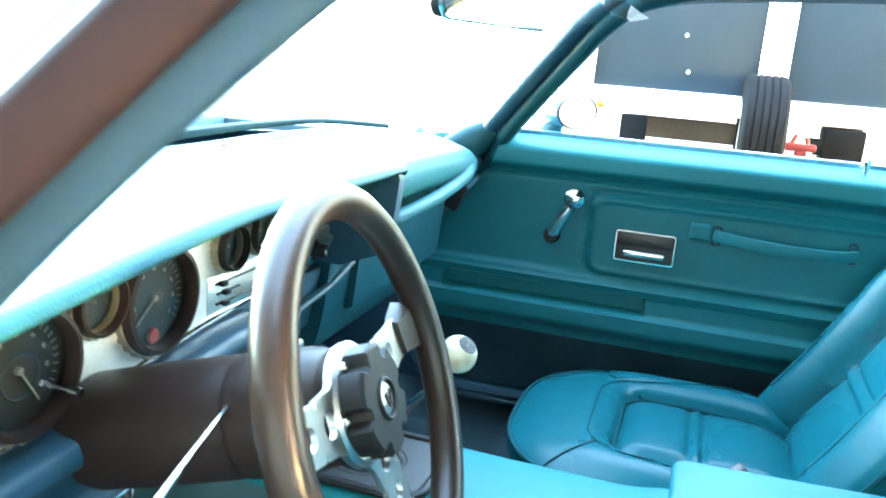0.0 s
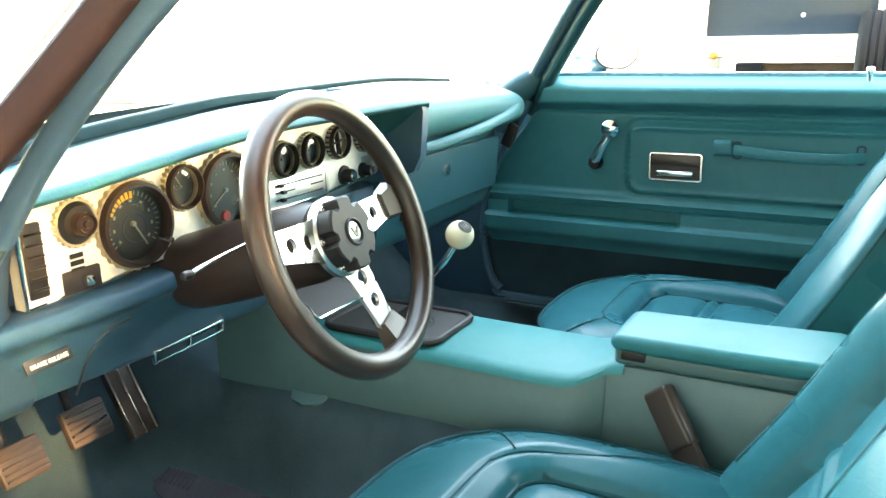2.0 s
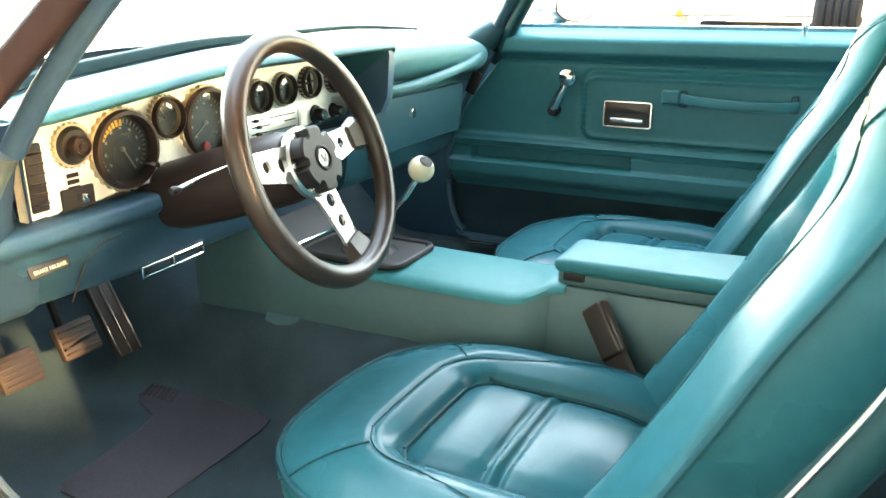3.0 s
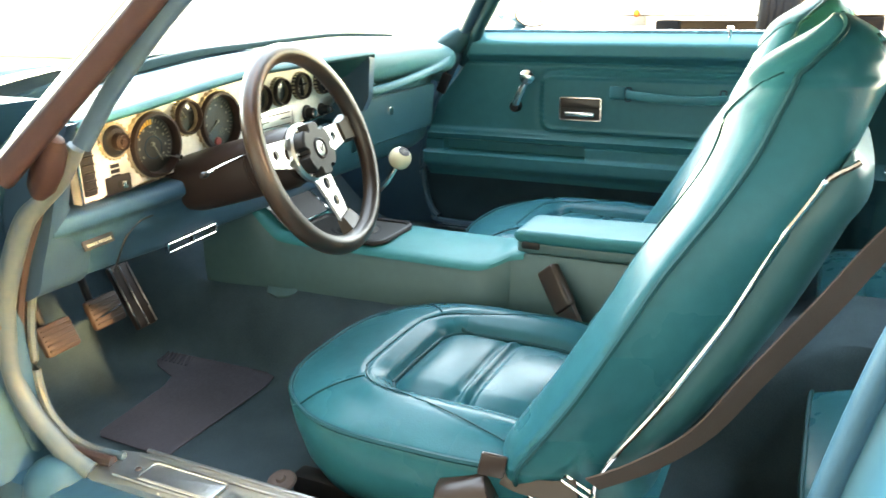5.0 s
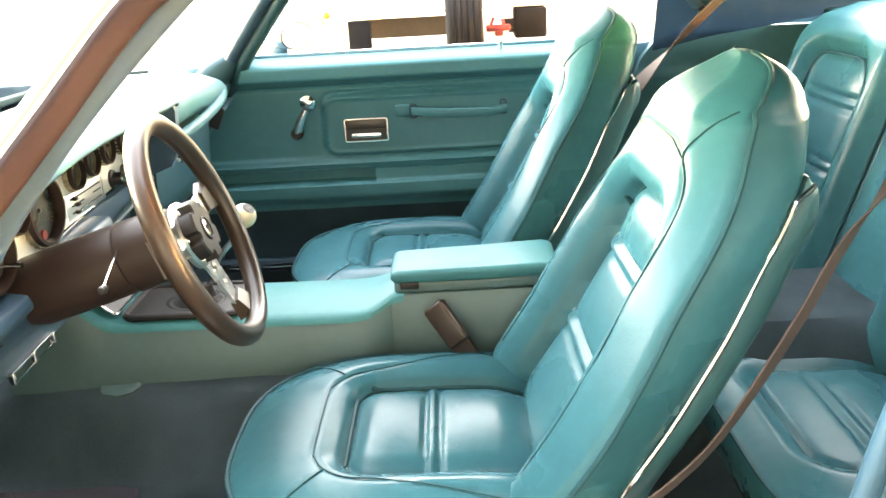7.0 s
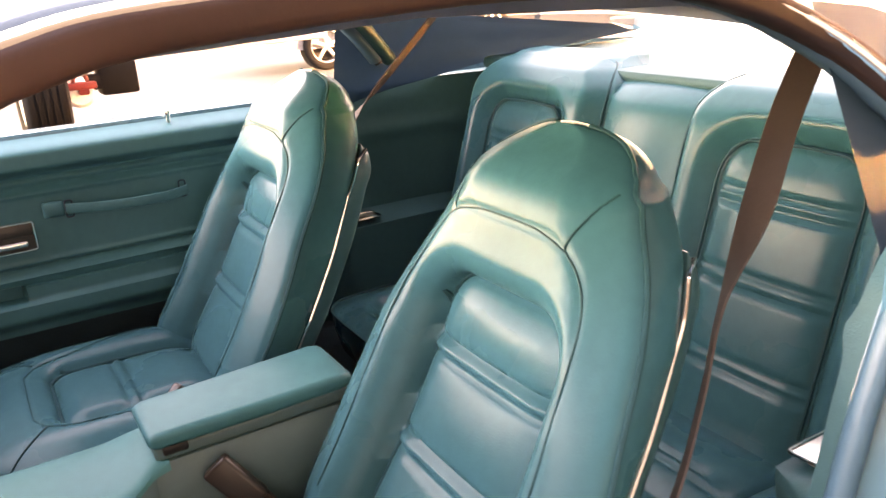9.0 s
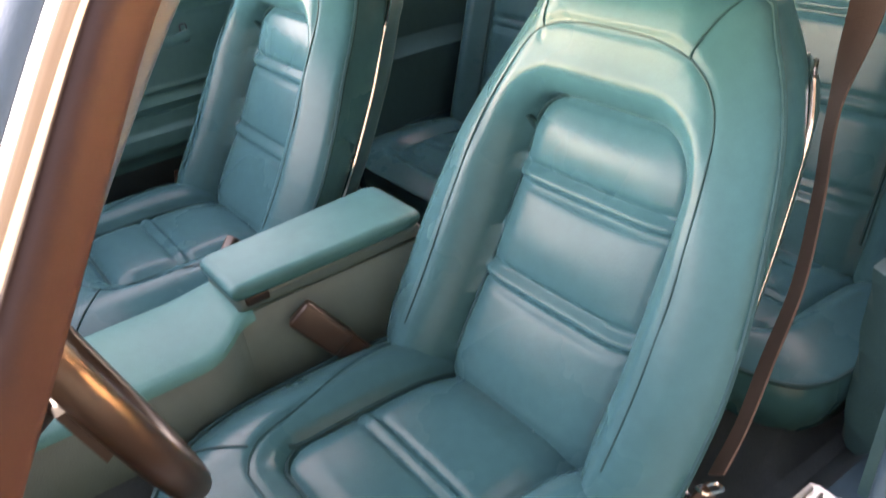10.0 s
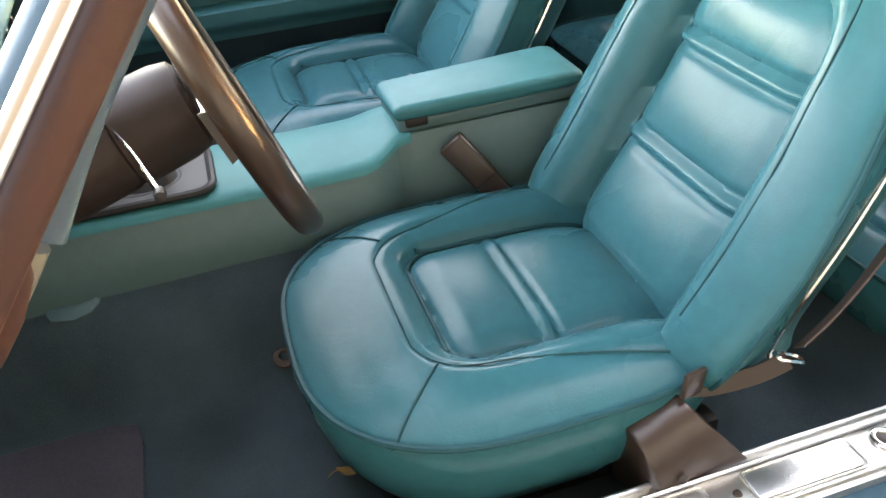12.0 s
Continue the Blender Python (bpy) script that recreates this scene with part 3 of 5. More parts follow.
            ring.append(Vector((SX + x, y1 + (yb - 0.012 - y1) * t, z)))
        rings.append(ring)
    return loft(rings)


def back_line(pts, n=8):
    """A line on the backrest's front through (u, z) pairs."""
    out = []
    for p in spline([(u, z, 0) for u, z in pts], n):
        out.append(Vector((SX + p.x, back_front(p.x, p.y) + 0.001, p.y)))
    return out


SHELL = [(0.33, 0.214), (0.50, 0.214), (0.60, 0.209), (0.70, 0.203), (0.80, 0.196), (0.84, 0.180), (0.868, 0.155)]


def back_shell():
    rings = []
    for k in range(50):
        z = 0.42 + 0.445 * k / 49
        hw = smooth_table(SHELL, z)
        y0 = smooth_table(FRONT, z) - 0.069 - 0.028 * sstep(0.78, 0.868, z)
        deep = 0.066 - 0.040 * sstep(0.80, 0.868, z) - 0.022 * sstep(0.845, 0.866, z)
        ring = []
        for j in range(33):
            a = math.pi * j / 32
            c, s = math.cos(a), math.sin(a)
            ring.append(Vector((SX + hw * math.copysign(abs(c) ** 0.35, c), y0 - deep * abs(s) ** 0.6, z)))
        for j in range(1, 8):
            ring.append(Vector((SX - hw + 2 * hw * j / 8, y0, z)))
        rings.append(ring)
    return loft(rings)


CUSH_Y0, CUSH_Y1 = -0.015, -0.525
CUSH_Z = 0.450


def cushion_outline(a, grow=0.0):
    """The piping's line in plan; a is an angle from the right, towards the front."""
    c, s = math.cos(a), math.sin(a)
    n = 2.9 if s > 0 else 3.6
    x = (0.244 + grow) * math.copysign(abs(c) ** (2 / n), c)
    half = (CUSH_Y0 - CUSH_Y1) / 2 + grow
    y = (CUSH_Y0 + CUSH_Y1) / 2 + half * math.copysign(abs(s) ** (2 / n), s)
    x *= 1 - 0.05 * sstep(-0.2, 0.0, y)
    return x, y


def cinset_dist(u, y):
    return rr_dist(u, y + 0.385, 0.123, 0.200, 0.045)


def cseam_dist(u, y):
    return rr_dist(u, y + 0.42, 0.150 + 0.055 * sstep(-0.16, -0.45, y), 0.277, 0.075)


def cushion_top(u, y, r):
    d = cinset_dist(u, y)
    q = cseam_dist(u, y)
    z = CUSH_Z + 0.038 * (1 - r**3.2) * 0.9
    z += 0.012 * sstep(0.10, 0.22, abs(u)) * (1 - r**6)
    z -= 0.031 * (1 - arch(d + 0.004, 0.056))
    if d < 0:
        z += 0.008 * sstep(0, 0.04, -d)
        for lo, hi in ((-0.53, -0.311), (-0.311, -0.190)):
            if lo < y <= hi:
                z += 0.009 * math.sin(math.pi * (y - lo) / (hi - lo)) ** 0.8 * max(1 - (u / 0.124) ** 2, 0.0)
        for yc in (-0.300, -0.322):
            z -= 0.0055 * bell(y - yc, 0.0055) * sstep(0, 0.012, -d)
        z += 0.004 * bell(y + 0.311, 0.007)
    z -= 0.009 * bell(d, 0.006) + 0.003 * bell(q, 0.004)
    z -= 0.015 * sstep(-0.40, -0.52, y)
    return z


def seat_cushion():
    rings = []
    n = 150
    for k in range(70, 0, -1):
        r = k / 70
        ring = []
        for j in range(n):
            x, y = cushion_outline(2 * math.pi * j / n)
            yc = (CUSH_Y0 + CUSH_Y1) / 2
            u, v = x * r, yc + (y - yc) * r
            ring.append(Vector((SX + u, v, cushion_top(u, v, r))))
        rings.append(ring)
    side = []
    for t, grow, z in ((0, -0.045, 0.30), (1, -0.030, 0.315), (2, -0.012, 0.35), (3, 0.001, 0.40), (4, 0.006, 0.432), (5, 0.003, 0.446)):
        side.append([Vector((SX + x, y, z)) for x, y in (cushion_outline(2 * math.pi * j / n, grow) for j in range(n))])
    return loft(side + rings)


def cushion_line(pts, n=8, closed=False):
    out = []
    yc = (CUSH_Y0 + CUSH_Y1) / 2
    for p in spline([(u, y, 0) for u, y in pts], n, closed):
        a = math.atan2((p.y - yc) / 0.255, p.x / 0.244)
        ox, oy = cushion_outline(a)
        r = min(1.0, math.hypot(p.x, p.y - yc) / math.hypot(ox, oy - yc))
        out.append(Vector((SX + p.x, p.y, cushion_top(p.x, p.y, r) + 0.001)))
    return out


def rr_line(hw, y0, y1, r, n=6):
    """A line round three sides of a rounded rectangle, open at y0, closed at y1."""
    s = 1 if y1 > y0 else -1
    pts = [(hw, y0)]
    pts += [(hw - r + r * math.cos(radians(90 * k / n)), y1 - s * r + s * r * math.sin(radians(90 * k / n))) for k in range(n + 1)]
    pts += [(-x, y) for x, y in reversed(pts)]
    return pts


SEAM = [(0.205, -0.46), (0.202, -0.40), (0.188, -0.34), (0.170, -0.28), (0.157, -0.235)]
SEAM += [(0.077 + 0.075 * math.cos(radians(a)), -0.218 + 0.075 * math.sin(radians(a))) for a in (10, 30, 50, 70, 90)]
SEAM += [(-u, y) for u, y in reversed(SEAM)]


def front_seat():
    seat = thing("bucket_seat", (SX, -0.32, 0.28), "high-back teal vinyl bucket seat with piped horseshoe bolsters", "seat", "front seats")
    cushion = part("cushion", seat_cushion(), vinyl, seat, "", 60)
    rim = [Vector((SX + x, y, CUSH_Z - 0.001)) for x, y in (cushion_outline(2 * math.pi * j / 120, 0.004) for j in range(120))]
    part("piping", tube(rim, 0.0042, 6, True), piping_mat, cushion)
    part("inset_piping", tube(cushion_line(rr_line(0.123, -0.50, -0.186, 0.045)), 0.0032, 6), piping_mat, cushion)
    part("seam", tube(cushion_line(SEAM), 0.0012, 5), piping_mat, cushion, "stitched seam")
    for s in (1, -1):
        part("corner_seam", tube(cushion_line([(s * 0.135, -0.163), (s * 0.165, -0.135), (s * 0.195, -0.105), (s * 0.215, -0.085)]), 0.0014, 5), piping_mat, cushion, "stitched seam")
    back = part("backrest", seat_back(), vinyl, seat, "", 60)
    part("inset_piping", tube(back_line(rr_line(0.130, 0.47, 0.797, 0.055)), 0.0030, 6, up=(0, 1, 0)), piping_mat, back)
    yoke = [(0.188, 0.50), (0.188, 0.60), (0.184, 0.69), (0.172, 0.78), (0.152, 0.84), (0.118, 0.878), (0.07, 0.893)]
    yoke += [(0.0, 0.896)] + [(-u, z) for u, z in reversed(yoke)]
    part("seam", tube(back_line(yoke), 0.0013, 5, up=(0, 1, 0)), piping_mat, back, "stitched seam")
    for s in (1, -1):
        pts = [(s * 0.109, 0.882), (s * 0.114, 0.90), (s * 0.122, 0.92), (s * 0.134, 0.940)]
        part("head_seam", tube(back_line(pts), 0.0014, 5, up=(0, 1, 0)), piping_mat, back, "stitched seam")
        part("edge_piping", tube(spline(edge_line(s), 2), 0.0036, 6, up=(0, 1, 0)), piping_mat, back)
    part("back_shell", back_shell(), shell_plastic, seat, "hard teal plastic seat-back shell")
    for s in (1, -1):
        pts = []
        for k in range(32):
            z = 0.40 + 0.44 * k / 31
            pts.append(Vector((SX + s * (smooth_table(SHELL, z) + 0.005), smooth_table(FRONT, z) - 0.071 - 0.018 * sstep(0.76, 0.865, z), z)))
        pts += [Vector((SX + s * 0.172, -0.770, 0.849)), Vector((SX + s * 0.166, -0.781, 0.856))]
        part("trim_strip", tube(spline(pts, 2), 0.0036, 8, up=(0, 1, 0)), chrome, seat, "bright trim strip along the shell")
    for s in (1, -1):
        part("recliner_lever", tube(spline([(SX + s * 0.222, -0.480, 0.404), (SX + s * 0.236, -0.468, 0.412), (SX + s * 0.238, -0.458, 0.424)], 5), 0.0036, 8), chrome, seat, "small chrome seat-back release lever")
    for s in (1, -1):
        part("seat_track", box(0.035, 0.46, 0.045, pose(SX + s * 0.17, -0.28, 0.285), 0.006), black, seat)
    return seat


def edge_line(s):
    pts = []
    for k in range(61):
        z = 0.40 + (HEAD - 0.402) * math.sin(math.pi / 2 * k / 60)
        hw = half_width(z)
        pts.append(Vector((SX + s * hw * 1.0, back_front(hw, z) - 0.001, z)))
    return pts


driver_seat = front_seat()
copy_thing(driver_seat, pose(0.368, -0.285, 0.296))


# ---- dashboard ----
dash = thing("dashboard", (0, 0.3, 0.6), "padded teal dashboard with an engine-turned gauge panel", "dashboard")


def pad_section(x):
    """The pad's outline in (y, z) at x."""
    by, bz = base_at(x)
    rear, rz = by - 0.016, bz - 0.010
    crown = 0.905 - 0.035 * sstep(0.25, 0.75, -x) - 0.02 * sstep(0.35, 0.70, x)
    if x < 0.095:
        lip, lipz, under, underz = 0.158, crown - 0.003, 0.262, crown - 0.018
    else:
        k = sstep(0.10, 0.14, x)
        lip = 0.158 + 0.050 * k - 0.012 * sstep(0.3, 0.6, x)
        lipz = crown - 0.004 - 0.018 * k
        under, underz = 0.275, crown - 0.100
        drop = 0.012 + 0.045 * k
    mid = 0.5 * (lip + rear)
    if x < 0.095:
        drop = 0.012
    a, b = (lip + 0.014, lipz + 0.003), (rear - 0.015, rz)

    def top(t):
        return (a[0] + (b[0] - a[0]) * t, a[1] + (b[1] - a[1]) * t + 0.012 * math.sin(math.pi * t) * sstep(-0.2, 0.3, x) + 0.002)

    return [(rear + 0.02, rz - 0.04), (rear, rz - 0.008), b, top(0.72), top(0.42), top(0.15), a,
            (lip, lipz - 0.25 * drop - 0.002), (lip + 0.002, lipz - 0.7 * drop - 0.002), (lip + 0.014, lipz - drop - 0.002), (0.5 * (lip + under), 0.5 * (lipz - drop + underz)), (under, underz), (under + 0.05, underz - 0.02)]


def dash_pad():
    xs = [-0.70 + 0.795 * k / 24 for k in range(25)] + [0.097, 0.11, 0.13, 0.16] + [0.19 + 0.37 * k / 10 for k in range(11)] + [0.56 + 0.091 * math.sin(math.pi / 2 * k / 8) for k in range(1, 9)]
    rings = []
    for x in xs:
        sec = pad_section(x)
        if x > 0.56:
            q = 1 - math.sqrt(max(1 - ((x - 0.56) / 0.092) ** 2, 0.0))
            cy = sum(p[0] for p in sec) / len(sec)
            cz = sum(p[1] for p in sec) / len(sec)
            sec = [(cy + (y - cy) * (1 - 0.45 * q), cz + (z - cz) * (1 - 0.75 * q)) for y, z in sec]
        line = spline([(x, y, z) for y, z in sec], 3)
        rings.append(line)
    return loft(rings)


pad = part("dash_pad", dash_pad(), vinyl_dash, dash, "sun-bleached teal padded dash top", 60)
for x0, x1 in ((-0.50, -0.14), (0.06, 0.42)):
    line = []
    for k in range(13):
        x = x0 + (x1 - x0) * k / 12
        sec = pad_section(x)
        line.append((x, sec[3][0], sec[3][1] + 0.0006))
    part("defroster_slot", sweep(line, [(-0.006, -0.001), (0.006, -0.001), (0.006, 0.0012), (-0.006, 0.0012)]), black, pad)


def face_y(x):
    return 0.250 + 0.02 * (x + 0.6) / 0.68


def gauge_panel():
    top = [(-0.635, 0.850), (-0.3, 0.872), (0.10, 0.880)]
    low = [(0.10, 0.764), (-0.24, 0.750), (-0.35, 0.742), (-0.44, 0.736), (-0.635, 0.728)]
    rings = [[Vector((x, face_y(x), z)) for x, z in top + low], [Vector((x, face_y(x) + 0.02, z)) for x, z in top + low]]
    return loft(rings)


panel = part("gauge_panel", gauge_panel(), engine_turned, dash, "bright engine-turned aluminium gauge panel")
part("panel_trim", tube([(x, face_y(x) - 0.001, z) for x, z in ((-0.635, 0.850), (-0.635, 0.729), (-0.44, 0.737), (-0.35, 0.743), (-0.24, 0.751), (0.10, 0.765))], 0.003, 6, up=(0, 1, 0)), chrome, dash, "thin bright edge moulding")


def on_face(x, z, out=0.0):
    """A frame on the gauge panel: x across, y up, z towards the driver."""
    return axes((x, face_y(x) - out, z), (1, 0, 0), (0, 0, 1), (0, -1, 0))


def bars(m, r, a0, a1, n, length, width, lift):
    out = []
    for k in range(n):
        a = radians(a0 + (a1 - a0) * k / max(n - 1, 1))
        out.append(box(length, width, 0.0008, m @ pose(r * math.cos(a), r * math.sin(a), lift) @ pose(0, 0, 0, 0, 0, math.degrees(a)), 0))
    return joined(*out)


def knurled(r, teeth, m, tooth=0.0022, depth=0.009, wall=0.006):
    """A ring with a toothed outer edge."""
    n = teeth * 4
    rows = []
    for k in range(n):
        a = 2 * math.pi * k / n
        out = r + (tooth if k % 4 < 2 else 0.0)
        rows.append((math.cos(a), math.sin(a), out))
    rings = [[m @ Vector((c * q, s * q, h)) for c, s, q in ring] for ring, h in (
        (rows, 0.0), (rows, depth), ([(c, s, r - wall) for c, s, _ in rows], depth), ([(c, s, r - wall) for c, s, _ in rows], 0.0))]
    rings.append(rings[0])
    bm = loft(rings, caps=False)
    bmesh.ops.remove_doubles(bm, verts=bm.verts, dist=1e-6)
    return bm


def gauge(x, z, r, needle, name="gauge", big=False):
    m = on_face(x, z)
    ring = part(name, lathe([(r * 0.90, -0.004), (r * 0.88, 0.010), (r * 0.93, 0.018), (r * 1.02, 0.017), (r * 1.06, 0.010), (r * 1.07, 0.0), (r * 0.90, -0.004)], m, 40), column_brown, panel, "dark bezelled round gauge")
    part("knurled_rim", knurled(r * 1.08, 26, m), knurl_metal, ring, "dull bright knurled rim")
    part("dial", lathe([(0, 0.0015), (r * 0.9, 0.0015), (r * 0.9, 0.0)], m, 32), dial_black, ring)
    if big:
        part("scale", bars(m, r * 0.74, 220, -40, 27, r * 0.11, r * 0.020, 0.0022), white_ink, ring, "pale scale marks")
        part("numerals", bars(m, r * 0.56, 220, -40, 9, r * 0.055, r * 0.08, 0.0022), white_ink, ring, "pale numeral bars")
    else:
        part("scale", bars(m, r * 0.66, 150, 30, 7, r * 0.16, r * 0.05, 0.0022), white_ink, ring, "pale scale marks")
    a = radians(needle)
    part("needle", joined(box(r * 0.72, r * 0.035, 0.001, m @ pose(r * 0.30 * math.cos(a), r * 0.30 * math.sin(a), 0.004) @ pose(0, 0, 0, 0, 0, needle), 0), lathe([(0, 0.006), (r * 0.06, 0.005), (r * 0.07, 0.0015)], m, 16)), white_ink, ring)
    part("lens", lathe([(0, 0.0115), (r * 0.5, 0.0105), (r * 0.87, 0.0080)], m, 32), glass, ring, "clear dished lens")
    return ring


tacho = gauge(-0.480, 0.794, 0.0515, -60, "tachometer", True)
m = on_face(-0.480, 0.794)
part("clock_ring", lathe([(0.017, 0.002), (0.0185, 0.0028), (0.0195, 0.002)], m @ pose(0.002, -0.006, 0), 24), grey_panel, tacho)
part("redline", bars(m, 0.036, 150, 88, 7, 0.0085, 0.0042, 0.0024), amber_ink, tacho, "amber warning band")
part("reset_stem", lathe([(0, 0.030), (0.004, 0.029), (0.0045, 0.02), (0.002, 0.019), (0.002, 0.0)], m @ pose(0.034, -0.026, 0), 12), chrome, tacho)
gauge(-0.397, 0.826, 0.0285, 120, "fuel_gauge")
speedo = gauge(-0.313, 0.806, 0.0515, 215, "speedometer", True)
part("warning_light", lathe([(0, 0.004), (0.007, 0.003), (0.008, 0.0)], on_face(-0.318, 0.770, 0.003), 16), red_ink, speedo, "red warning light")
for x, z in ((-0.185, 0.830), (-0.116, 0.835)):
    gauge(x, z, 0.0255, 100, "small_gauge")
for x, z in ((-0.039, 0.838), (0.045, 0.839)):
    m = on_face(x, z)
    vent = part("round_vent", lathe([(0.0225, -0.006), (0.0225, 0.010), (0.0240, 0.017), (0.0265, 0.016), (0.0280, 0.008), (0.0285, 0.0), (0.0225, -0.006)], m, 36), column_brown, panel, "dark brown round air vent")
    part("vent_well", lathe([(0, -0.004), (0.0225, -0.004), (0.0225, -0.006)], m, 28), dial_black, vent)
    part("vane", box(0.0025, 0.044, 0.010, m @ pose(0, 0, 0.006, 0, 0, 8), 0.001, 1), black, vent)
    part("vane", box(0.044, 0.0025, 0.008, m @ pose(0, 0, 0.004, 0, 0, 8), 0.001, 1), black, vent)
    part("vent_rim", knurled(0.0272, 22, m), knurl_metal, vent, "dull bright knurled rim")

knob = part("light_switch", joined(lathe([(0.0, 0.012), (0.020, 0.012), (0.026, 0.006), (0.028, 0.0)], on_face(-0.562, 0.8135), 28)), dial_black, panel, "dark ringed lamp switch")
part("switch_knurl", knurled(0.0275, 22, on_face(-0.562, 0.8135), depth=0.007), knurl_metal, knob, "dull bright knurled rim")
part("switch_knob", lathe([(0, 0.026), (0.004, 0.026), (0.005, 0.024), (0.009, 0.024), (0.011, 0.027), (0.0135, 0.025), (0.014, 0.014), (0.010, 0.010), (0.008, 0)], on_face(-0.562, 0.8135), 28), column_brown, knob, "brown ringed pull knob")
part("wiper_label", joined(*[box(0.018, 0.006, 0.0015, on_face(-0.565, 0.775 - 0.0085 * k, 0.001), 0.0005, 1) for k in range(3)]), black, panel)
wiper = part("wiper_switch", box(0.050, 0.028, 0.006, on_face(-0.562, 0.745, 0.001), 0.002), black, panel, "black wiper switch plate")
part("wiper_lever", box(0.010, 0.012, 0.018, on_face(-0.560, 0.745, 0.008), 0.003), chrome, wiper)
side_vent = part("side_vent", box(0.024, 0.086, 0.006, on_face(-0.618, 0.782, 0.001), 0.003), black, panel, "black slatted side vent")
for k in range(6):
    part("slat", box(0.020, 0.003, 0.006, on_face(-0.618, 0.750 + 0.0125 * k, 0.005), 0.001, 1), black, side_vent)
radio = part("radio", prism(rounded(0.150, 0.044, 0.003), 0.004, on_face(-0.145, 0.779, -0.001), 0.001), brushed, panel, "brushed radio face")
for z, x0, x1 in ((0.791, -0.205, -0.088), (0.780, -0.205, -0.160), (0.780, -0.118, -0.085), (0.768, -0.205, -0.088)):
    part("radio_slot", box(x1 - x0, 0.0022, 0.003, on_face((x0 + x1) / 2, z, 0.004), 0.0008, 1), black, radio)
for x, z in ((-0.196, 0.791), (-0.190, 0.780), (-0.192, 0.768)):
    part("radio_slider", box(0.010, 0.006, 0.008, on_face(x, z, 0.006), 0.0015, 1), black, radio)
part("radio_edge", box(0.004, 0.040, 0.004, on_face(-0.078, 0.780, 0.003), 0.001, 1), black, radio)
for x, r in ((-0.018, 0.0165), (0.040, 0.013)):
    k = part("radio_knob", lathe([(0, 0.022), (r * 0.6, 0.022), (r * 0.72, 0.019), (r * 0.75, 0.006), (r, 0.004), (r * 1.05, 0)], on_face(x, 0.778), 24), black, panel, "black radio knob with a bright cap")
    part("cap", lathe([(0, 0.0245), (r * 0.42, 0.024), (r * 0.5, 0.021)], on_face(x, 0.778), 18), chrome, k)
part("fan_switch", joined(box(0.030, 0.008, 0.010, on_face(0.058, 0.786, 0.012) @ pose(0, 0, 0, 0, 0, 30), 0.002), box(0.058, 0.036, 0.004, on_face(0.068, 0.784, 0.0), 0.002)), brushed, panel)


def lower_panel():
    """The padded lower dash under the gauges, with a rolled top edge."""
    rings = []
    for k in range(22):
        x = -0.715 + 0.56 * k / 21
        zt = 0.728 + 0.022 * sstep(-0.5, -0.2, x)
        zb = 0.612 - 0.008 * sstep(-0.7, -0.4, x)
        sec = [(0.30, zt - 0.004), (0.235, zt - 0.002), (0.222, zt - 0.010), (0.222, zt - 0.024), (0.236, zt - 0.036), (0.243, zt - 0.060), (0.262, zb + 0.03), (0.276, zb + 0.004), (0.290, zb), (0.34, zb + 0.01)]
        rings.append(spline([(x, y, z) for y, z in sec], 3))
    return loft(rings)


lower = part("lower_panel", lower_panel(), plastic_dark, dash, "dark teal padded knee panel", 50)
COWL = spline([(0.150, 0.868, 0), (0.185, 0.80, 0), (0.21, 0.735, 0), (0.245, 0.66, 0), (0.28, 0.605, 0), (0.40, 0.60, 0), (0.42, 0.85, 0)], 4)
part("cowl_end", loft([[Vector((x, p.x + sh * sstep(0.66, 0.74, p.y) * sstep(0.40, 0.25, p.x), p.y)) for p in COWL] for x, sh in ((-0.722, 0), (-0.712, 0), (-0.690, 0.012), (-0.66, 0.04), (-0.637, 0.07))]), pillar_plastic, dash, "blue-grey dash end cap", 50)

part("panel_joint", tube(spline([(-0.512, 0.2385, 0.682), (-0.538, 0.2395, 0.680), (-0.560, 0.2440, 0.666), (-0.572, 0.2505, 0.646), (-0.577, 0.2595, 0.622), (-0.578, 0.271, 0.602)], 6), 0.0016, 6), dial_black, lower, "curved dark parting line")
HL = Vector((-0.459, 0.268, 0.612))
handle = part("vent_pull", joined(tube([HL, HL + Vector((0.125, 0.0, 0.004))], 0.0020, 8), tube([HL + Vector((0, 0, -0.015)), HL + Vector((0.125, 0, -0.011))], 0.0014, 8)), chrome, dash, "chrome vent pull strip")
for t in (0.0, 0.5, 1.0):
    part("vent_clip", box(0.0045, 0.010, 0.020, pose(-0.459 + 0.125 * t, 0.270, 0.605 + 0.004 * t), 0.002), chrome, handle)


def text_mesh(body, size, m, mat, parent, name):
    cu = bpy.data.curves.new(name, "FONT")
    cu.body, cu.size, cu.extrude = body, size, 0.0003
    cu.align_x, cu.align_y = "CENTER", "CENTER"
    tmp = bpy.data.objects.new(name, cu)
    scene.collection.objects.link(tmp)
    me = bpy.data.meshes.new_from_object(tmp.evaluated_get(bpy.context.evaluated_depsgraph_get()))
    bpy.data.objects.remove(tmp)
    me.transform(m)
    me.materials.append(mat)
    ob = new(name, me)
    ob.parent = parent
    ob.matrix_parent_inverse = WORLD.get(parent.name, Matrix()).inverted()
    return ob


LM = axes((-0.627, 0.2395, 0.674), Vector((1, 0, 0.02)).normalized(), Vector((-0.02, 0.33, 0.94)).normalized(), Vector((0, -0.94, 0.33)).normalized())
brake_label = part("brake_release_label", box(0.058, 0.022, 0.003, LM, 0.001), dial_black, dash, "dark brake release label with gold letters")
text_mesh("BRAKE RELEASE", 0.0068, LM @ pose(0.0, -0.0045, 0.0022), ivory, brake_label, "label_text")
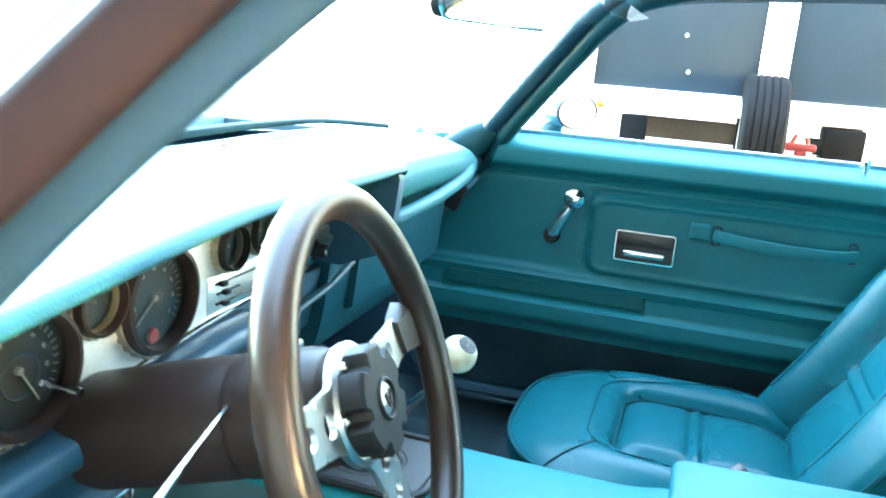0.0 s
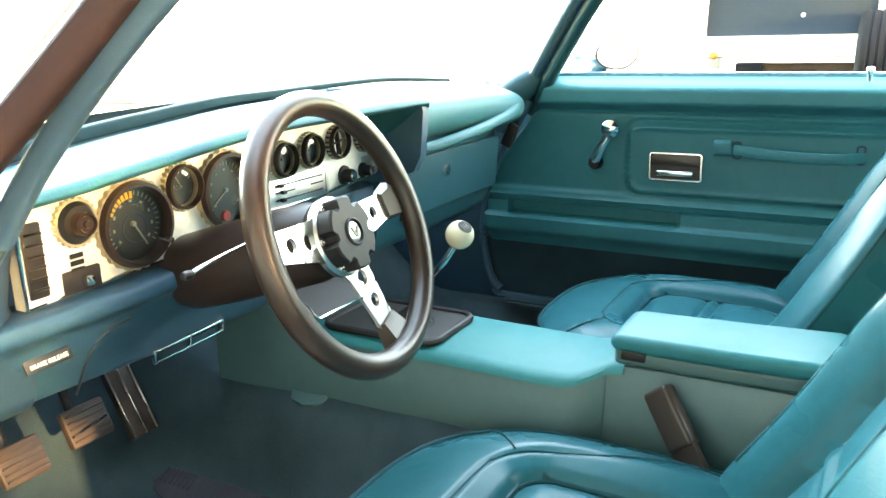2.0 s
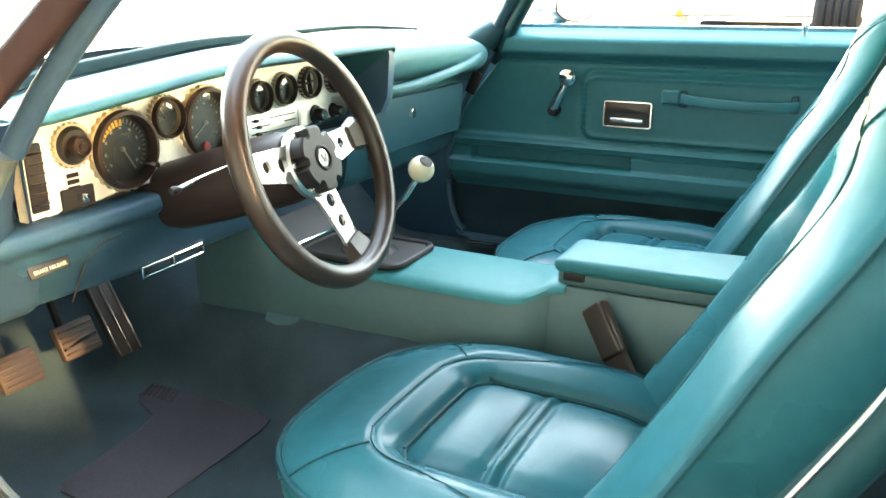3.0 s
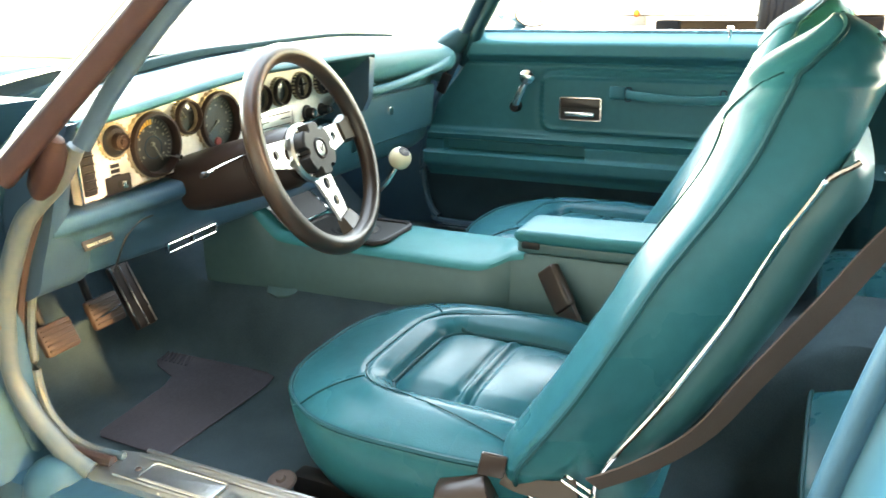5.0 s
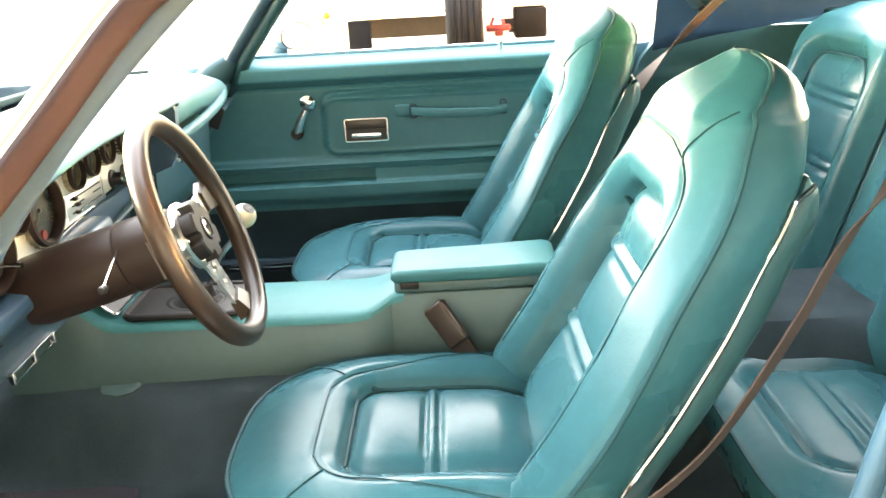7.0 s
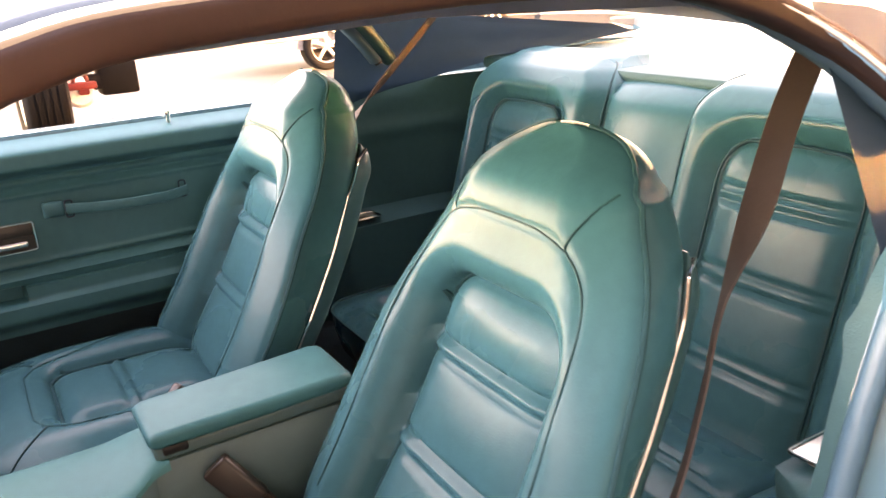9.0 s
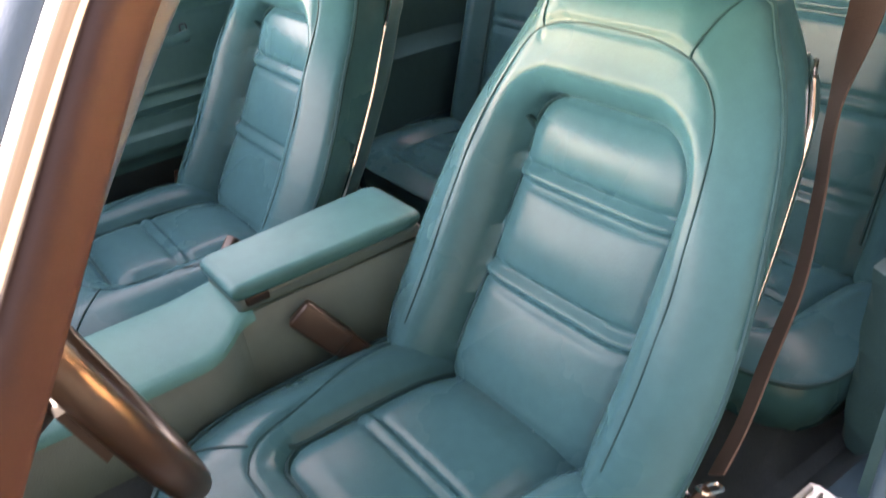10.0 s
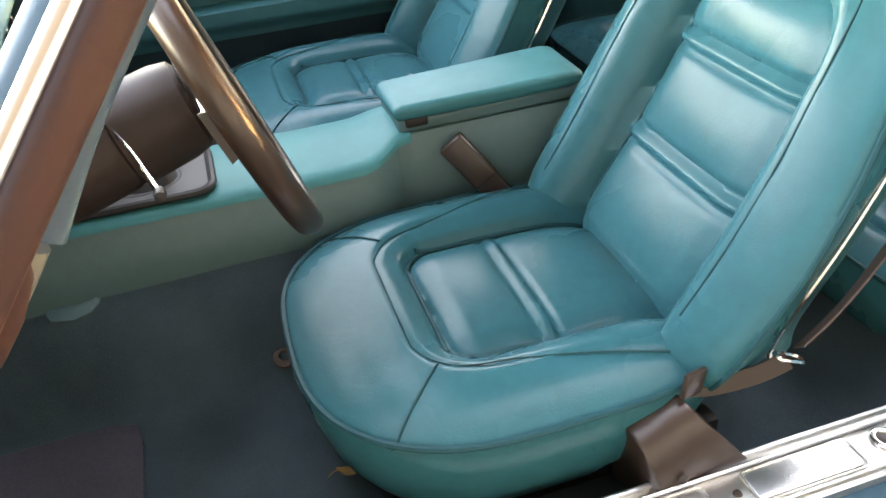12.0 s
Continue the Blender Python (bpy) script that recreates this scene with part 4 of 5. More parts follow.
part("label_bar", box(0.044, 0.0014, 0.0006, LM @ pose(0.004, 0.0080, 0.0019), 0), brushed, brake_label)


def nose_wall():
    pts = [(0.172, 0.902), (0.166, 0.88), (0.174, 0.80), (0.190, 0.771), (0.25, 0.748), (0.33, 0.748), (0.33, 0.89)]
    return loft([[Vector((x, y, z)) for y, z in pts] for x in (0.088, 0.092, 0.104, 0.108)])


part("hood_end", nose_wall(), plastic_dark, dash, "dark end wall of the gauge hood")


def passenger_face():
    rings = []
    for k in range(16):
        x = 0.09 + 0.55 * k / 15
        sec = [(0.34, 0.83), (0.268, 0.825), (0.262, 0.80), (0.266, 0.74), (0.275, 0.66), (0.295, 0.605), (0.34, 0.60)]
        rings.append(spline([(x, y + 0.03 * sstep(0.5, 0.66, x), z) for y, z in sec], 3))
    return loft(rings)


part("passenger_panel", passenger_face(), dash_plastic, dash, "", 50)
glove = part("glovebox_door", joined(loft([[Vector((x, y, z)) for y, z in ((0.300, 0.775), (0.254, 0.775), (0.252, 0.765), (0.262, 0.66), (0.272, 0.655), (0.31, 0.655))] for x in (0.17, 0.174, 0.38, 0.574, 0.578)])), dash_plastic, dash, "teal glovebox door")
part("glovebox_lock", lathe([(0, 0.010), (0.006, 0.010), (0.011, 0.008), (0.0125, 0)], axes((0.324, 0.256, 0.735), (1, 0, 0), (0, 0, 1), (0, -1, 0)), 20), chrome, glove, "chrome lock button")
lip = spline([(0.135, 0.225, 0.806), (0.20, 0.212, 0.802), (0.35, 0.195, 0.815), (0.50, 0.192, 0.832), (0.575, 0.205, 0.845)], 6)
part("dash_rail", sweep(lip, rounded(0.020, 0.020, 0.007, 3)), vinyl_dash, dash, "teal padded grab rail")
part("rail_end", lathe([(0, 0.016), (0.012, 0.014), (0.017, 0.004), (0.017, -0.02)], axes((0.135, 0.222, 0.808), (1, 0, 0), (0, 0, 1), (0, -1, 0)), 16), vinyl_dash, dash)
part("stack_panel", joined(box(0.27, 0.06, 0.10, pose(-0.04, 0.315, 0.70, 12, 0, 0), 0.01), box(0.24, 0.05, 0.07, pose(-0.04, 0.33, 0.625, 18, 0, 0), 0.01)), plastic_dark, dash)
part("stack_rail", tube([(-0.17, 0.272, 0.690), (0.0, 0.270, 0.700), (0.10, 0.268, 0.712), (0.16, 0.262, 0.735)], 0.006, 8), dash_plastic, dash, "teal edge moulding")
for x in (-0.06, -0.025):
    part("dash_toggle", lathe([(0, 0.03), (0.007, 0.028), (0.008, 0.01), (0.006, 0)], axes((x, 0.275, 0.66), (1, 0, 0), (0, 0.2, 1), (0, -1, 0.2)), 14), brushed, dash)
# Solid black block drawn in for the dark slot gap at the dash end.
part("dash_end_gap", box(0.014, 0.03, 0.06, pose(0.628, 0.245, 0.77, 25, 0, 0), 0.006), black, dash)

# ---- steering wheel and column ----
wheel = thing("steering_wheel", (-0.3825, 0.0177, 0.7767), "three-spoke steering wheel with a dark leather rim", "steering wheel")
WZ = Vector((0.095, -1.0, 0.365)).normalized()
WX = (Vector((1, 0, 0)) - WZ * WZ.x).normalized()
WM = axes((-0.3825, 0.0177, 0.7767), WX, WZ.cross(WX), WZ)


def on_wheel(r, a, h=0.0):
    return WM @ Vector((r * math.cos(radians(a)), r * math.sin(radians(a)), h))


def torus(R, r, h, squash=1.0):
    return tube([on_wheel(R, 3 * k, h) for k in range(120)], r, 16, True, up=WM.to_3x3() @ Vector((0, 0, 1)))


rim = part("rim", torus(0.1610, 0.0155, 0.023), leather, wheel, "dark leather-wrapped rim", 80)
stitch = []
for k in range(90):
    a = 4 * k
    c = on_wheel(0.1470, a, 0.0255)
    t = on_wheel(0.1470, a + 2.2, 0.0215)
    stitch.append(tube([c, t], 0.0011, 5))
part("lacing", joined(*stitch), leather, rim)


def drilled_spoke(m, depth=0.005):
    """A tapered flat bar with two round holes through it."""
    def half(x):
        return lerp_table([(0.030, 0.034), (0.048, 0.0245), (0.10, 0.0195), (0.136, 0.0178)], x)

    bm = bmesh.new()
    for x0, x1, cx, r in ((0.030, 0.0775, 0.060, 0.0102), (0.0775, 0.112, 0.0935, 0.0088), (0.112, 0.136, 0.124, 0.0)):
        n = 32
        ring = []
        for k in range(n):
            c, q = math.cos(2 * math.pi * k / n), math.sin(2 * math.pi * k / n)
            lo, hi = 0.0, 0.1
            for _ in range(24):
                t = (lo + hi) / 2
                x = cx + t * c
                lo, hi = (t, hi) if x0 <= x <= x1 and abs(t * q) <= half(x) else (lo, t)
            ring.append((c, q, lo))
        rows = []
        for z in (0.0, depth):
            edge = [bm.verts.new((cx + t * c, t * q, z)) for c, q, t in ring]
            hole = [bm.verts.new((cx + r * c, r * q, z)) for c, q, t in ring] if r else None
            if hole:
                for k in range(n):
                    bm.faces.new((edge[k], edge[(k + 1) % n], hole[(k + 1) % n], hole[k]))
            else:
                bm.faces.new(edge)
            rows.append((edge, hole))
        for a0, a1 in zip(*rows):
            if a0:
                for k in range(n):
                    bm.faces.new((a0[k], a0[(k + 1) % n], a1[(k + 1) % n], a1[k]))
    bm.transform(m)
    return bm


for a in (174.5, 8, 288):
    L = WM @ pose(0, 0, 0, 0, 0, a)
    spoke = part("spoke", drilled_spoke(L @ pose(0, 0, 0.002)), brushed, wheel, "brushed drilled metal spoke")
    part("spoke_cover", loft([[L @ Vector((x, y, z)) for y, z in ((-w, 0.0), (-w * 0.8, 0.012 + h), (w * 0.8, 0.012 + h), (w, 0.0))] for x, w, h in ((0.122, 0.019, 0), (0.13, 0.021, 0.003), (0.152, 0.026, 0.010))]), leather, wheel, "leather spoke sleeve")


def hub_plate(r0, notch, n, h0, h1, m):
    out = []
    for k in range(144):
        a = 2 * math.pi * k / 144
        d = abs(((a * n / (2 * math.pi)) + 0.5) % 1 - 0.5)
        r = r0 - notch * sstep(0.20, 0.10, d)
        out.append((r * math.cos(a), r * math.sin(a)))
    return prism(out, h1 - h0, m @ pose(0, 0, h0), 0.003)


part("hub_plate", lathe([(0.0, 0.010), (0.046, 0.010), (0.050, 0.006), (0.050, 0.0), (0.03, -0.01)], WM, 40), brushed, wheel)
for k in range(6):
    part("hub_bolt", lathe([(0.0015, 0.013), (0.0035, 0.0135), (0.0042, 0.012), (0.0042, 0.009)], WM @ pose(0.0415 * math.cos(radians(60 * k)), 0.0415 * math.sin(radians(60 * k)), 0), 10), chrome, wheel, "small round hub bolt")
cap = part("hub_cap", hub_plate(0.0450, 0.0095, 6, 0.010, 0.030, WM), black, wheel, "scalloped black hub cap", 30)
part("badge_ring", lathe([(0.014, 0.0315), (0.0155, 0.0325), (0.0175, 0.0315), (0.018, 0.029)], WM, 28), black, cap)
part("badge", lathe([(0, 0.0315), (0.010, 0.0313), (0.0125, 0.0302), (0.014, 0.029)], WM, 24), brushed, cap, "small worn round emblem")
part("emblem", joined(box(0.004, 0.013, 0.001, WM @ pose(-0.003, 0, 0.032, 0, 0, 25), 0), box(0.004, 0.013, 0.001, WM @ pose(0.003, 0, 0.032, 0, 0, -25), 0)), belt_box, cap)

column = thing("steering_column", (-0.37, 0.2, 0.7), "dark brown steering column with a chrome turn signal stalk", "steering column")
CZ = Vector((0.08, -1.0, 0.29)).normalized()
CX = (Vector((1, 0, 0)) - CZ * CZ.x).normalized()
CM = axes((-0.3825, 0.0177, 0.7767), CX, CZ.cross(CX), CZ)
part("column_tube", lathe([(0.0, -0.006), (0.036, -0.006), (0.046, -0.012), (0.050, -0.03), (0.052, -0.085), (0.049, -0.088), (0.049, -0.092), (0.051, -0.096), (0.052, -0.16), (0.051, -0.23), (0.045, -0.25), (0.044, -0.42), (0.0, -0.42)], CM, 40), column_brown, column)
part("column_shroud", prism(rounded(0.076, 0.084, 0.03), 0.10, CM @ pose(0, 0.0, -0.42, 0, 0, 0), 0.02), column_brown, column)
STK = [(-0.405, 0.108, 0.776), (-0.464, 0.090, 0.779), (-0.52, 0.075, 0.780), (-0.572, 0.062, 0.778)]
stalk = part("turn_stalk", sweep(spline(STK, 6), lambda t: round_section(0.0024 + 0.0006 * sstep(0.6, 1.0, t), 10)), chrome, column, "slim chrome turn signal stalk")
part("stalk_knob", lathe([(0, -0.008), (0.0038, -0.007), (0.0055, 0.0), (0.0045, 0.006), (0, 0.008)], axes((-0.576, 0.061, 0.778), (0, 0, 1), (0, 1, 0), (-1, 0, 0)), 16), black, stalk, "dark stalk end knob")
part("hazard_knob", lathe([(0, 0.015), (0.006, 0.014), (0.007, 0)], CM @ pose(0.05, 0.01, -0.13, 0, 90, 0), 14), black, column)
part("ignition_lock", lathe([(0, 0.02), (0.012, 0.019), (0.014, 0.0)], CM @ pose(0.05, 0.02, -0.18, 0, 90, 0), 16), chrome, column)

# ---- console ----
console = thing("center_console", (-0.03, 0.0, 0.42), "teal moulded console between the front seats", "console")


def console_body():
    prof = [(0.47, 0.655, 0.105), (0.40, 0.640, 0.105), (0.345, 0.600, 0.103), (0.30, 0.552, 0.10), (0.265, 0.534, 0.098), (0.15, 0.531, 0.096), (0.0, 0.529, 0.094), (-0.15, 0.528, 0.094), (-0.19, 0.531, 0.090), (-0.215, 0.540, 0.080), (-0.235, 0.549, 0.069), (-0.26, 0.553, 0.064), (-0.45, 0.556, 0.066), (-0.56, 0.556, 0.066)]
    rings = []
    for p in spline([(y, z, w) for y, z, w in prof], 4):
        y, z, w = p
        zb = 0.392 + 0.012 * sstep(-0.2, 0.2, y)
        xc = -0.036
        sec = [(-w - 0.012, zb), (-w - 0.016, zb + 0.05), (-w - 0.010, z - 0.055), (-w - 0.004, z - 0.02), (-w + 0.004, z - 0.004), (-w + 0.016, z), (0, z + 0.003), (w - 0.016, z), (w - 0.004, z - 0.004), (w + 0.004, z - 0.02), (w + 0.012, zb + 0.04), (w + 0.012, zb)]
        rings.append([Vector((xc + a, y, b)) for a, b in sec])
    return loft(rings)


body = part("console_body", console_body(), console_side, console, "grey-green console side moulding", 24)


def console_top():
    prof = [(0.345, 0.600, 0.103), (0.30, 0.552, 0.10), (0.265, 0.534, 0.098), (0.15, 0.531, 0.096), (0.0, 0.529, 0.094), (-0.15, 0.528, 0.094), (-0.19, 0.531, 0.090), (-0.215, 0.540, 0.080), (-0.235, 0.549, 0.069), (-0.26, 0.553, 0.064)]
    rings = []
    for y, z, w in spline(prof, 4):
        xc = -0.036
        rings.append([Vector((xc + a, y, z + b)) for a, b in ((-w - 0.0035, -0.013), (-w - 0.001, -0.006), (-w + 0.006, -0.0005), (-w + 0.018, 0.003), (0, 0.006), (w - 0.018, 0.003), (w - 0.006, -0.0005), (w + 0.001, -0.006), (w + 0.0035, -0.013), (w - 0.01, -0.014), (-w + 0.01, -0.014))])
    return loft(rings)


part("console_top", console_top(), console_plastic, console, "bright teal console top moulding", 35)
lid = part("armrest_lid", loft([[Vector((x, y, z)) for x, z in rounded_rect] for y, rounded_rect in [(yy, [(a * g - 0.035, 0.582 + 0.006 * sstep(-0.3, -0.55, yy) + b * g2) for a, b in rounded(0.124 + 0.016 * sstep(-0.25, -0.5, yy), 0.026, 0.010)]) for yy, g, g2 in ((-0.238, 0.90, 0.5), (-0.243, 0.96, 0.82), (-0.252, 1.0, 1.0), (-0.40, 1.0, 1.0), (-0.525, 0.99, 1.0), (-0.54, 0.95, 0.8), (-0.546, 0.88, 0.5))]]), lid_vinyl, console, "padded teal armrest lid", 60)
part("lid_base", loft([[Vector((-0.035 + a * g, y, 0.562 + b + 0.006 * sstep(-0.3, -0.55, y))) for a, b in rounded(0.120 + 0.014 * sstep(-0.25, -0.5, y), 0.022, 0.006)] for y, g in ((-0.244, 0.9), (-0.25, 0.98), (-0.26, 1.0), (-0.4, 1.0), (-0.53, 1.0), (-0.54, 0.95))]), console_side, lid, "grey-green lid rim", 60)
part("lid_latch", box(0.012, 0.036, 0.015, pose(-0.093, -0.272, 0.567), 0.004), black, lid, "dark recessed lid latch")
frame_pts = [(-0.045 + a, 0.148 + b) for a, b in rounded(0.150, 0.215, 0.026)]
plate_part = part("shift_plate", tube([(a, b, 0.5395) for a, b in frame_pts], 0.0065, 8, True), black, console, "dark shift boot frame")
part("plate_floor", prism([(a, b) for a, b in rounded(0.146, 0.21, 0.026)], 0.003, pose(-0.045, 0.148, 0.5375)), dial_black, plate_part)
part("boot", loft([[Vector((-0.048 + r * math.cos(2 * math.pi * k / 24) * 0.85, 0.13 + off + r * math.sin(2 * math.pi * k / 24), z)) for k in range(24)] for r, z, off in ((0.066, 0.534, 0.01), (0.056, 0.541, 0.008), (0.048, 0.540, 0.005), (0.036, 0.550, 0.0), (0.030, 0.549, -0.002), (0.018, 0.562, -0.01), (0.010, 0.572, -0.016))]), black, plate_part, "folded black rubber boot")
RC = axes((-0.036, 0.304, 0.571), (1, 0, 0), Vector((0, 0.78, 0.62)).normalized(), Vector((0, -0.62, 0.78)).normalized())
ash = part("front_recess", prism(rounded(0.158, 0.088, 0.008), 0.004, RC), dial_black, console, "dark recess in the console front")
part("recess_edge", tube([RC @ Vector((a, b, 0.004)) for a, b in rounded(0.160, 0.090, 0.009)], 0.0026, 6, True), chrome, ash, "thin chrome edge")
part("carpet_wing", loft([[Vector((x, y, z)) for x, z in ((-0.136, 0.432 - 0.010 * g), (-0.138 - 0.018 * g, 0.430 - 0.010 * g), (-0.138 - 0.032 * g, 0.422 - 0.012 * g), (-0.138 - 0.024 * g, 0.408 - 0.010 * g), (-0.136, 0.400))] for y, g in ((0.308, 0.3), (0.300, 0.8), (0.270, 1.0), (0.245, 0.8), (0.226, 0.2))]), console_side, console)

shifter = thing("gear_lever", (-0.047, 0.115, 0.56), "chrome gear lever with a round ivory knob", "gear lever")
part("lever", tube(spline([(-0.047, 0.115, 0.56), (-0.048, 0.085, 0.62), (-0.048, 0.055, 0.655), (-0.047, 0.034, 0.686)], 6), 0.0055, 10), chrome, shifter)
KC = Vector((-0.047, 0.026, 0.702))
KZ = Vector((-0.20, -0.60, 0.78)).normalized()
KX = (Vector((1, 0, 0)) - KZ * KZ.x).normalized()
KM = axes(KC, KX, KZ.cross(KX), KZ)
knob = part("knob", lathe([(0.0, -0.0235), (0.008, -0.0225)] + [(0.0232 * math.sin(radians(a)), -0.0232 * math.cos(radians(a))) for a in range(25, 146, 6)] + [(0.0128, 0.0193), (0, 0.0193)], KM, 36), ivory, shifter, "glossy ivory knob")
badge = part("shift_pattern", lathe([(0, 0.0202), (0.0122, 0.0200), (0.0128, 0.0185)], KM, 28), black, knob, "black shift pattern disc")
part("pattern_lines", joined(*[box(0.0011, 0.010, 0.0006, KM @ pose(x, 0, 0.0204), 0) for x in (-0.005, 0, 0.005)], box(0.010, 0.0011, 0.0006, KM @ pose(0, 0, 0.0206), 0)), white_ink, badge)

# ---- pedals ----
def pedal(name, label, at, w, h, tilt, arm_to):
    ped = thing(name, at, label, "pedal")
    M = pose(*at, 90 - tilt, 0, 0)
    padm = part("pad", box(w, h, 0.016, M, 0.006), brown_rubber, ped)
    for k in range(5):
        part("ridge", box(w * 0.86, 0.004, 0.005, M @ pose(0, h * (k - 2) / 6, 0.009), 0.001, 1), brown_rubber, padm)
    part("arm", tube(spline([M @ Vector((0, 0, -0.01)), M @ Vector((0, h * 0.5, -0.03)), arm_to], 5), 0.008, 8), black, ped)
    return ped


bp = pedal("brake_pedal", "brown rubber brake pedal with a bright trim line", (-0.40, 0.52, 0.425), 0.078, 0.062, 25, (-0.40, 0.62, 0.66))
part("pad_trim", tube([(-0.436, 0.508, 0.418), (-0.37, 0.508, 0.428)], 0.003, 6), chrome, bp, "bright trim line")
pedal("clutch_pedal", "worn brown rubber clutch pedal", (-0.515, 0.52, 0.415), 0.075, 0.060, 25, (-0.51, 0.62, 0.66))
acc = thing("accelerator_pedal", (-0.255, 0.60, 0.33), "long dark accelerator pedal with bright edges", "pedal")
AM = pose(-0.262, 0.595, 0.395, 62, 0, 0)
ap = part("pad", box(0.055, 0.15, 0.014, AM, 0.005), brown_rubber, acc)
for x in (-0.024, 0.0, 0.024):
    part("edge_strip", box(0.003, 0.145, 0.004, AM @ pose(x, 0, 0.008), 0.001, 1), brushed, ap)
heel = thing("heel_pad", (-0.41, 0.30, 0.272), "worn reddish heel pad sewn on the blue carpet", "mat")
pad_outline = [(-0.572, 0.212), (-0.300, 0.212), (-0.262, 0.222), (-0.250, 0.250), (-0.244, 0.380), (-0.236, 0.495), (-0.252, 0.512), (-0.300, 0.505), (-0.318, 0.485), (-0.345, 0.420), (-0.385, 0.404), (-0.565, 0.385), (-0.578, 0.370), (-0.582, 0.230)]
hp = part("pad", prism(pad_outline, 0.0022, pose(0, 0, 0.271), 0.001), heel_mat, heel)
for k in range(7):
    part("rib", box(0.045, 0.004, 0.003, pose(-0.276, 0.436 + 0.011 * k, 0.2740, 0, 0, 24), 0.001, 1), heel_mat, hp)
anchor = thing("floor_grommet", (-0.228, 0.0, 0.30), "small metal grommet in the carpet", "grommet")
part("ring", lathe([(0.006, 0.004), (0.009, 0.006), (0.016, 0.004), (0.018, 0)], pose(-0.228, -0.0, 0.297, 0, -35, 0), 20), belt_mat, anchor)


# ---- passenger door ----
pdoor = thing("passenger_door", (0.72, -0.25, 0.34), "closed teal passenger door with a moulded trim panel", "car door")


def door_front(z):
    """The front edge of the trim panel."""
    return 0.325 + 0.02 * sstep(0.36, 0.5, z) - 0.16 * sstep(0.62, 0.90, z)


def door_relief(y, z):
    p = 0.0
    d = rr_dist(y + 0.43, z - 0.720, 0.40, 0.075, 0.028)
    p += 0.007 * sstep(0.006, -0.006, d) + 0.006 * bell(d, 0.006)
    p -= 0.004 * bell(d - 0.013, 0.005)
    p -= 0.006 * bell(z - 0.826, 0.005)
    p += 0.026 * sstep(0.828, 0.850, z) * (1 - sstep(0.872, 0.908, z) ** 1.5 * 1.6)
    p += 0.012 * sstep(0.640, 0.630, z) * sstep(0.598, 0.606, z)
    p += 0.005 * bell(z - 0.618, 0.004)
    slot = sstep(0.603, 0.599, z) * sstep(0.566, 0.570, z)
    p += slot * (-0.012 if -0.150 < y < 0.275 else 0.014)
    p += 0.030 * sstep(0.500, 0.535, z) * sstep(0.571, 0.563, z)
    p -= 0.010 * sstep(0.505, 0.480, z)
    p -= 0.020 * sstep(door_front(z) - 0.012, door_front(z), y)
    return p


def door_trim():
    zs = [0.345 + 0.56 * k / 168 for k in range(169)]
    rings = []
    for z in zs:
        yf = door_front(z)
        row = []
        for j in range(150):
            t = j / 149
            y = yf + (-0.80 - yf) * t
            row.append(Vector((0.692 - door_relief(y, z), y, z)))
        rings.append(row)
    bm = loft(rings, closed=False)
    top = [v for v in bm.verts if abs(v.co.z - zs[-1]) < 1e-6]
    return bm


# Trim wears the brightened teal in place of side light.
part("trim_panel", door_trim(), lit_door_vinyl, pdoor, "moulded teal vinyl trim panel", 50)
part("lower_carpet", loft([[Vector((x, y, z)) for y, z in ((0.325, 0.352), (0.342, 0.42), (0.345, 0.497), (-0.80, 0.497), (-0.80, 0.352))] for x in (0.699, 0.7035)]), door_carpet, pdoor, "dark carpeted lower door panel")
part("door_shell", joined(box(0.10, 1.16, 0.55, pose(0.80, -0.23, 0.615), 0.02), box(0.17, 1.05, 0.016, pose(0.795, -0.315, 0.898, 0, 6, 0), 0.006)), paint, pdoor, "blue painted door shell")
part("window_wiper_strip", box(0.012, 0.98, 0.006, pose(0.722, -0.32, 0.904), 0.002), black, pdoor)
part("sill_moulding", tube([(0.738, 0.18, 0.909), (0.738, -0.80, 0.907)], 0.0025, 6), chrome, pdoor, "thin bright window moulding")

DM = axes((0.684, -0.137, 0.707), (0, -1, 0), (0, 0, 1), (-1, 0, 0))
bez = part("door_handle", tube([DM @ Vector((a, b, 0.004)) for a, b in rounded(0.114, 0.060, 0.005)], 0.0030, 6, True, up=(1, 0, 0)), chrome, pdoor, "chrome framed inside door handle")
part("handle_recess", prism(rounded(0.112, 0.058, 0.004), 0.004, DM @ pose(0, 0, -0.001)), dial_black, bez)
part("handle_cup", prism(rounded(0.108, 0.026, 0.003), 0.003, DM @ pose(0, 0.015, 0.003), 0.001), belt_box, bez)
part("handle_bar", box(0.082, 0.013, 0.010, DM @ pose(0, -0.014, 0.008), 0.004, 3), chrome, bez, "chrome pull bar")

crank = part("window_crank", lathe([(0, 0.024), (0.012, 0.023), (0.016, 0.014), (0.017, 0.0)], axes((0.690, 0.050, 0.707), (0, 1, 0), (0, 0, 1), (-1, 0, 0)), 20), black, pdoor, "chrome window crank")
part("crank_arm", sweep(spline([(0.672, 0.050, 0.709), (0.668, 0.034, 0.742), (0.668, 0.016, 0.775)], 5), lambda t: round_section(0.013 - 0.004 * t, 10, 0.006), up=(1, 0, 0)), chrome, crank)
part("crank_knob", lathe([(0, 0.034), (0.012, 0.033), (0.020, 0.027), (0.021, 0.013), (0.014, 0.004), (0.009, 0)], axes((0.682, 0.009, 0.790), (0, 1, 0), (0, 0, 1), (-1, 0, 0)), 24), chrome, crank, "round chrome crank knob")

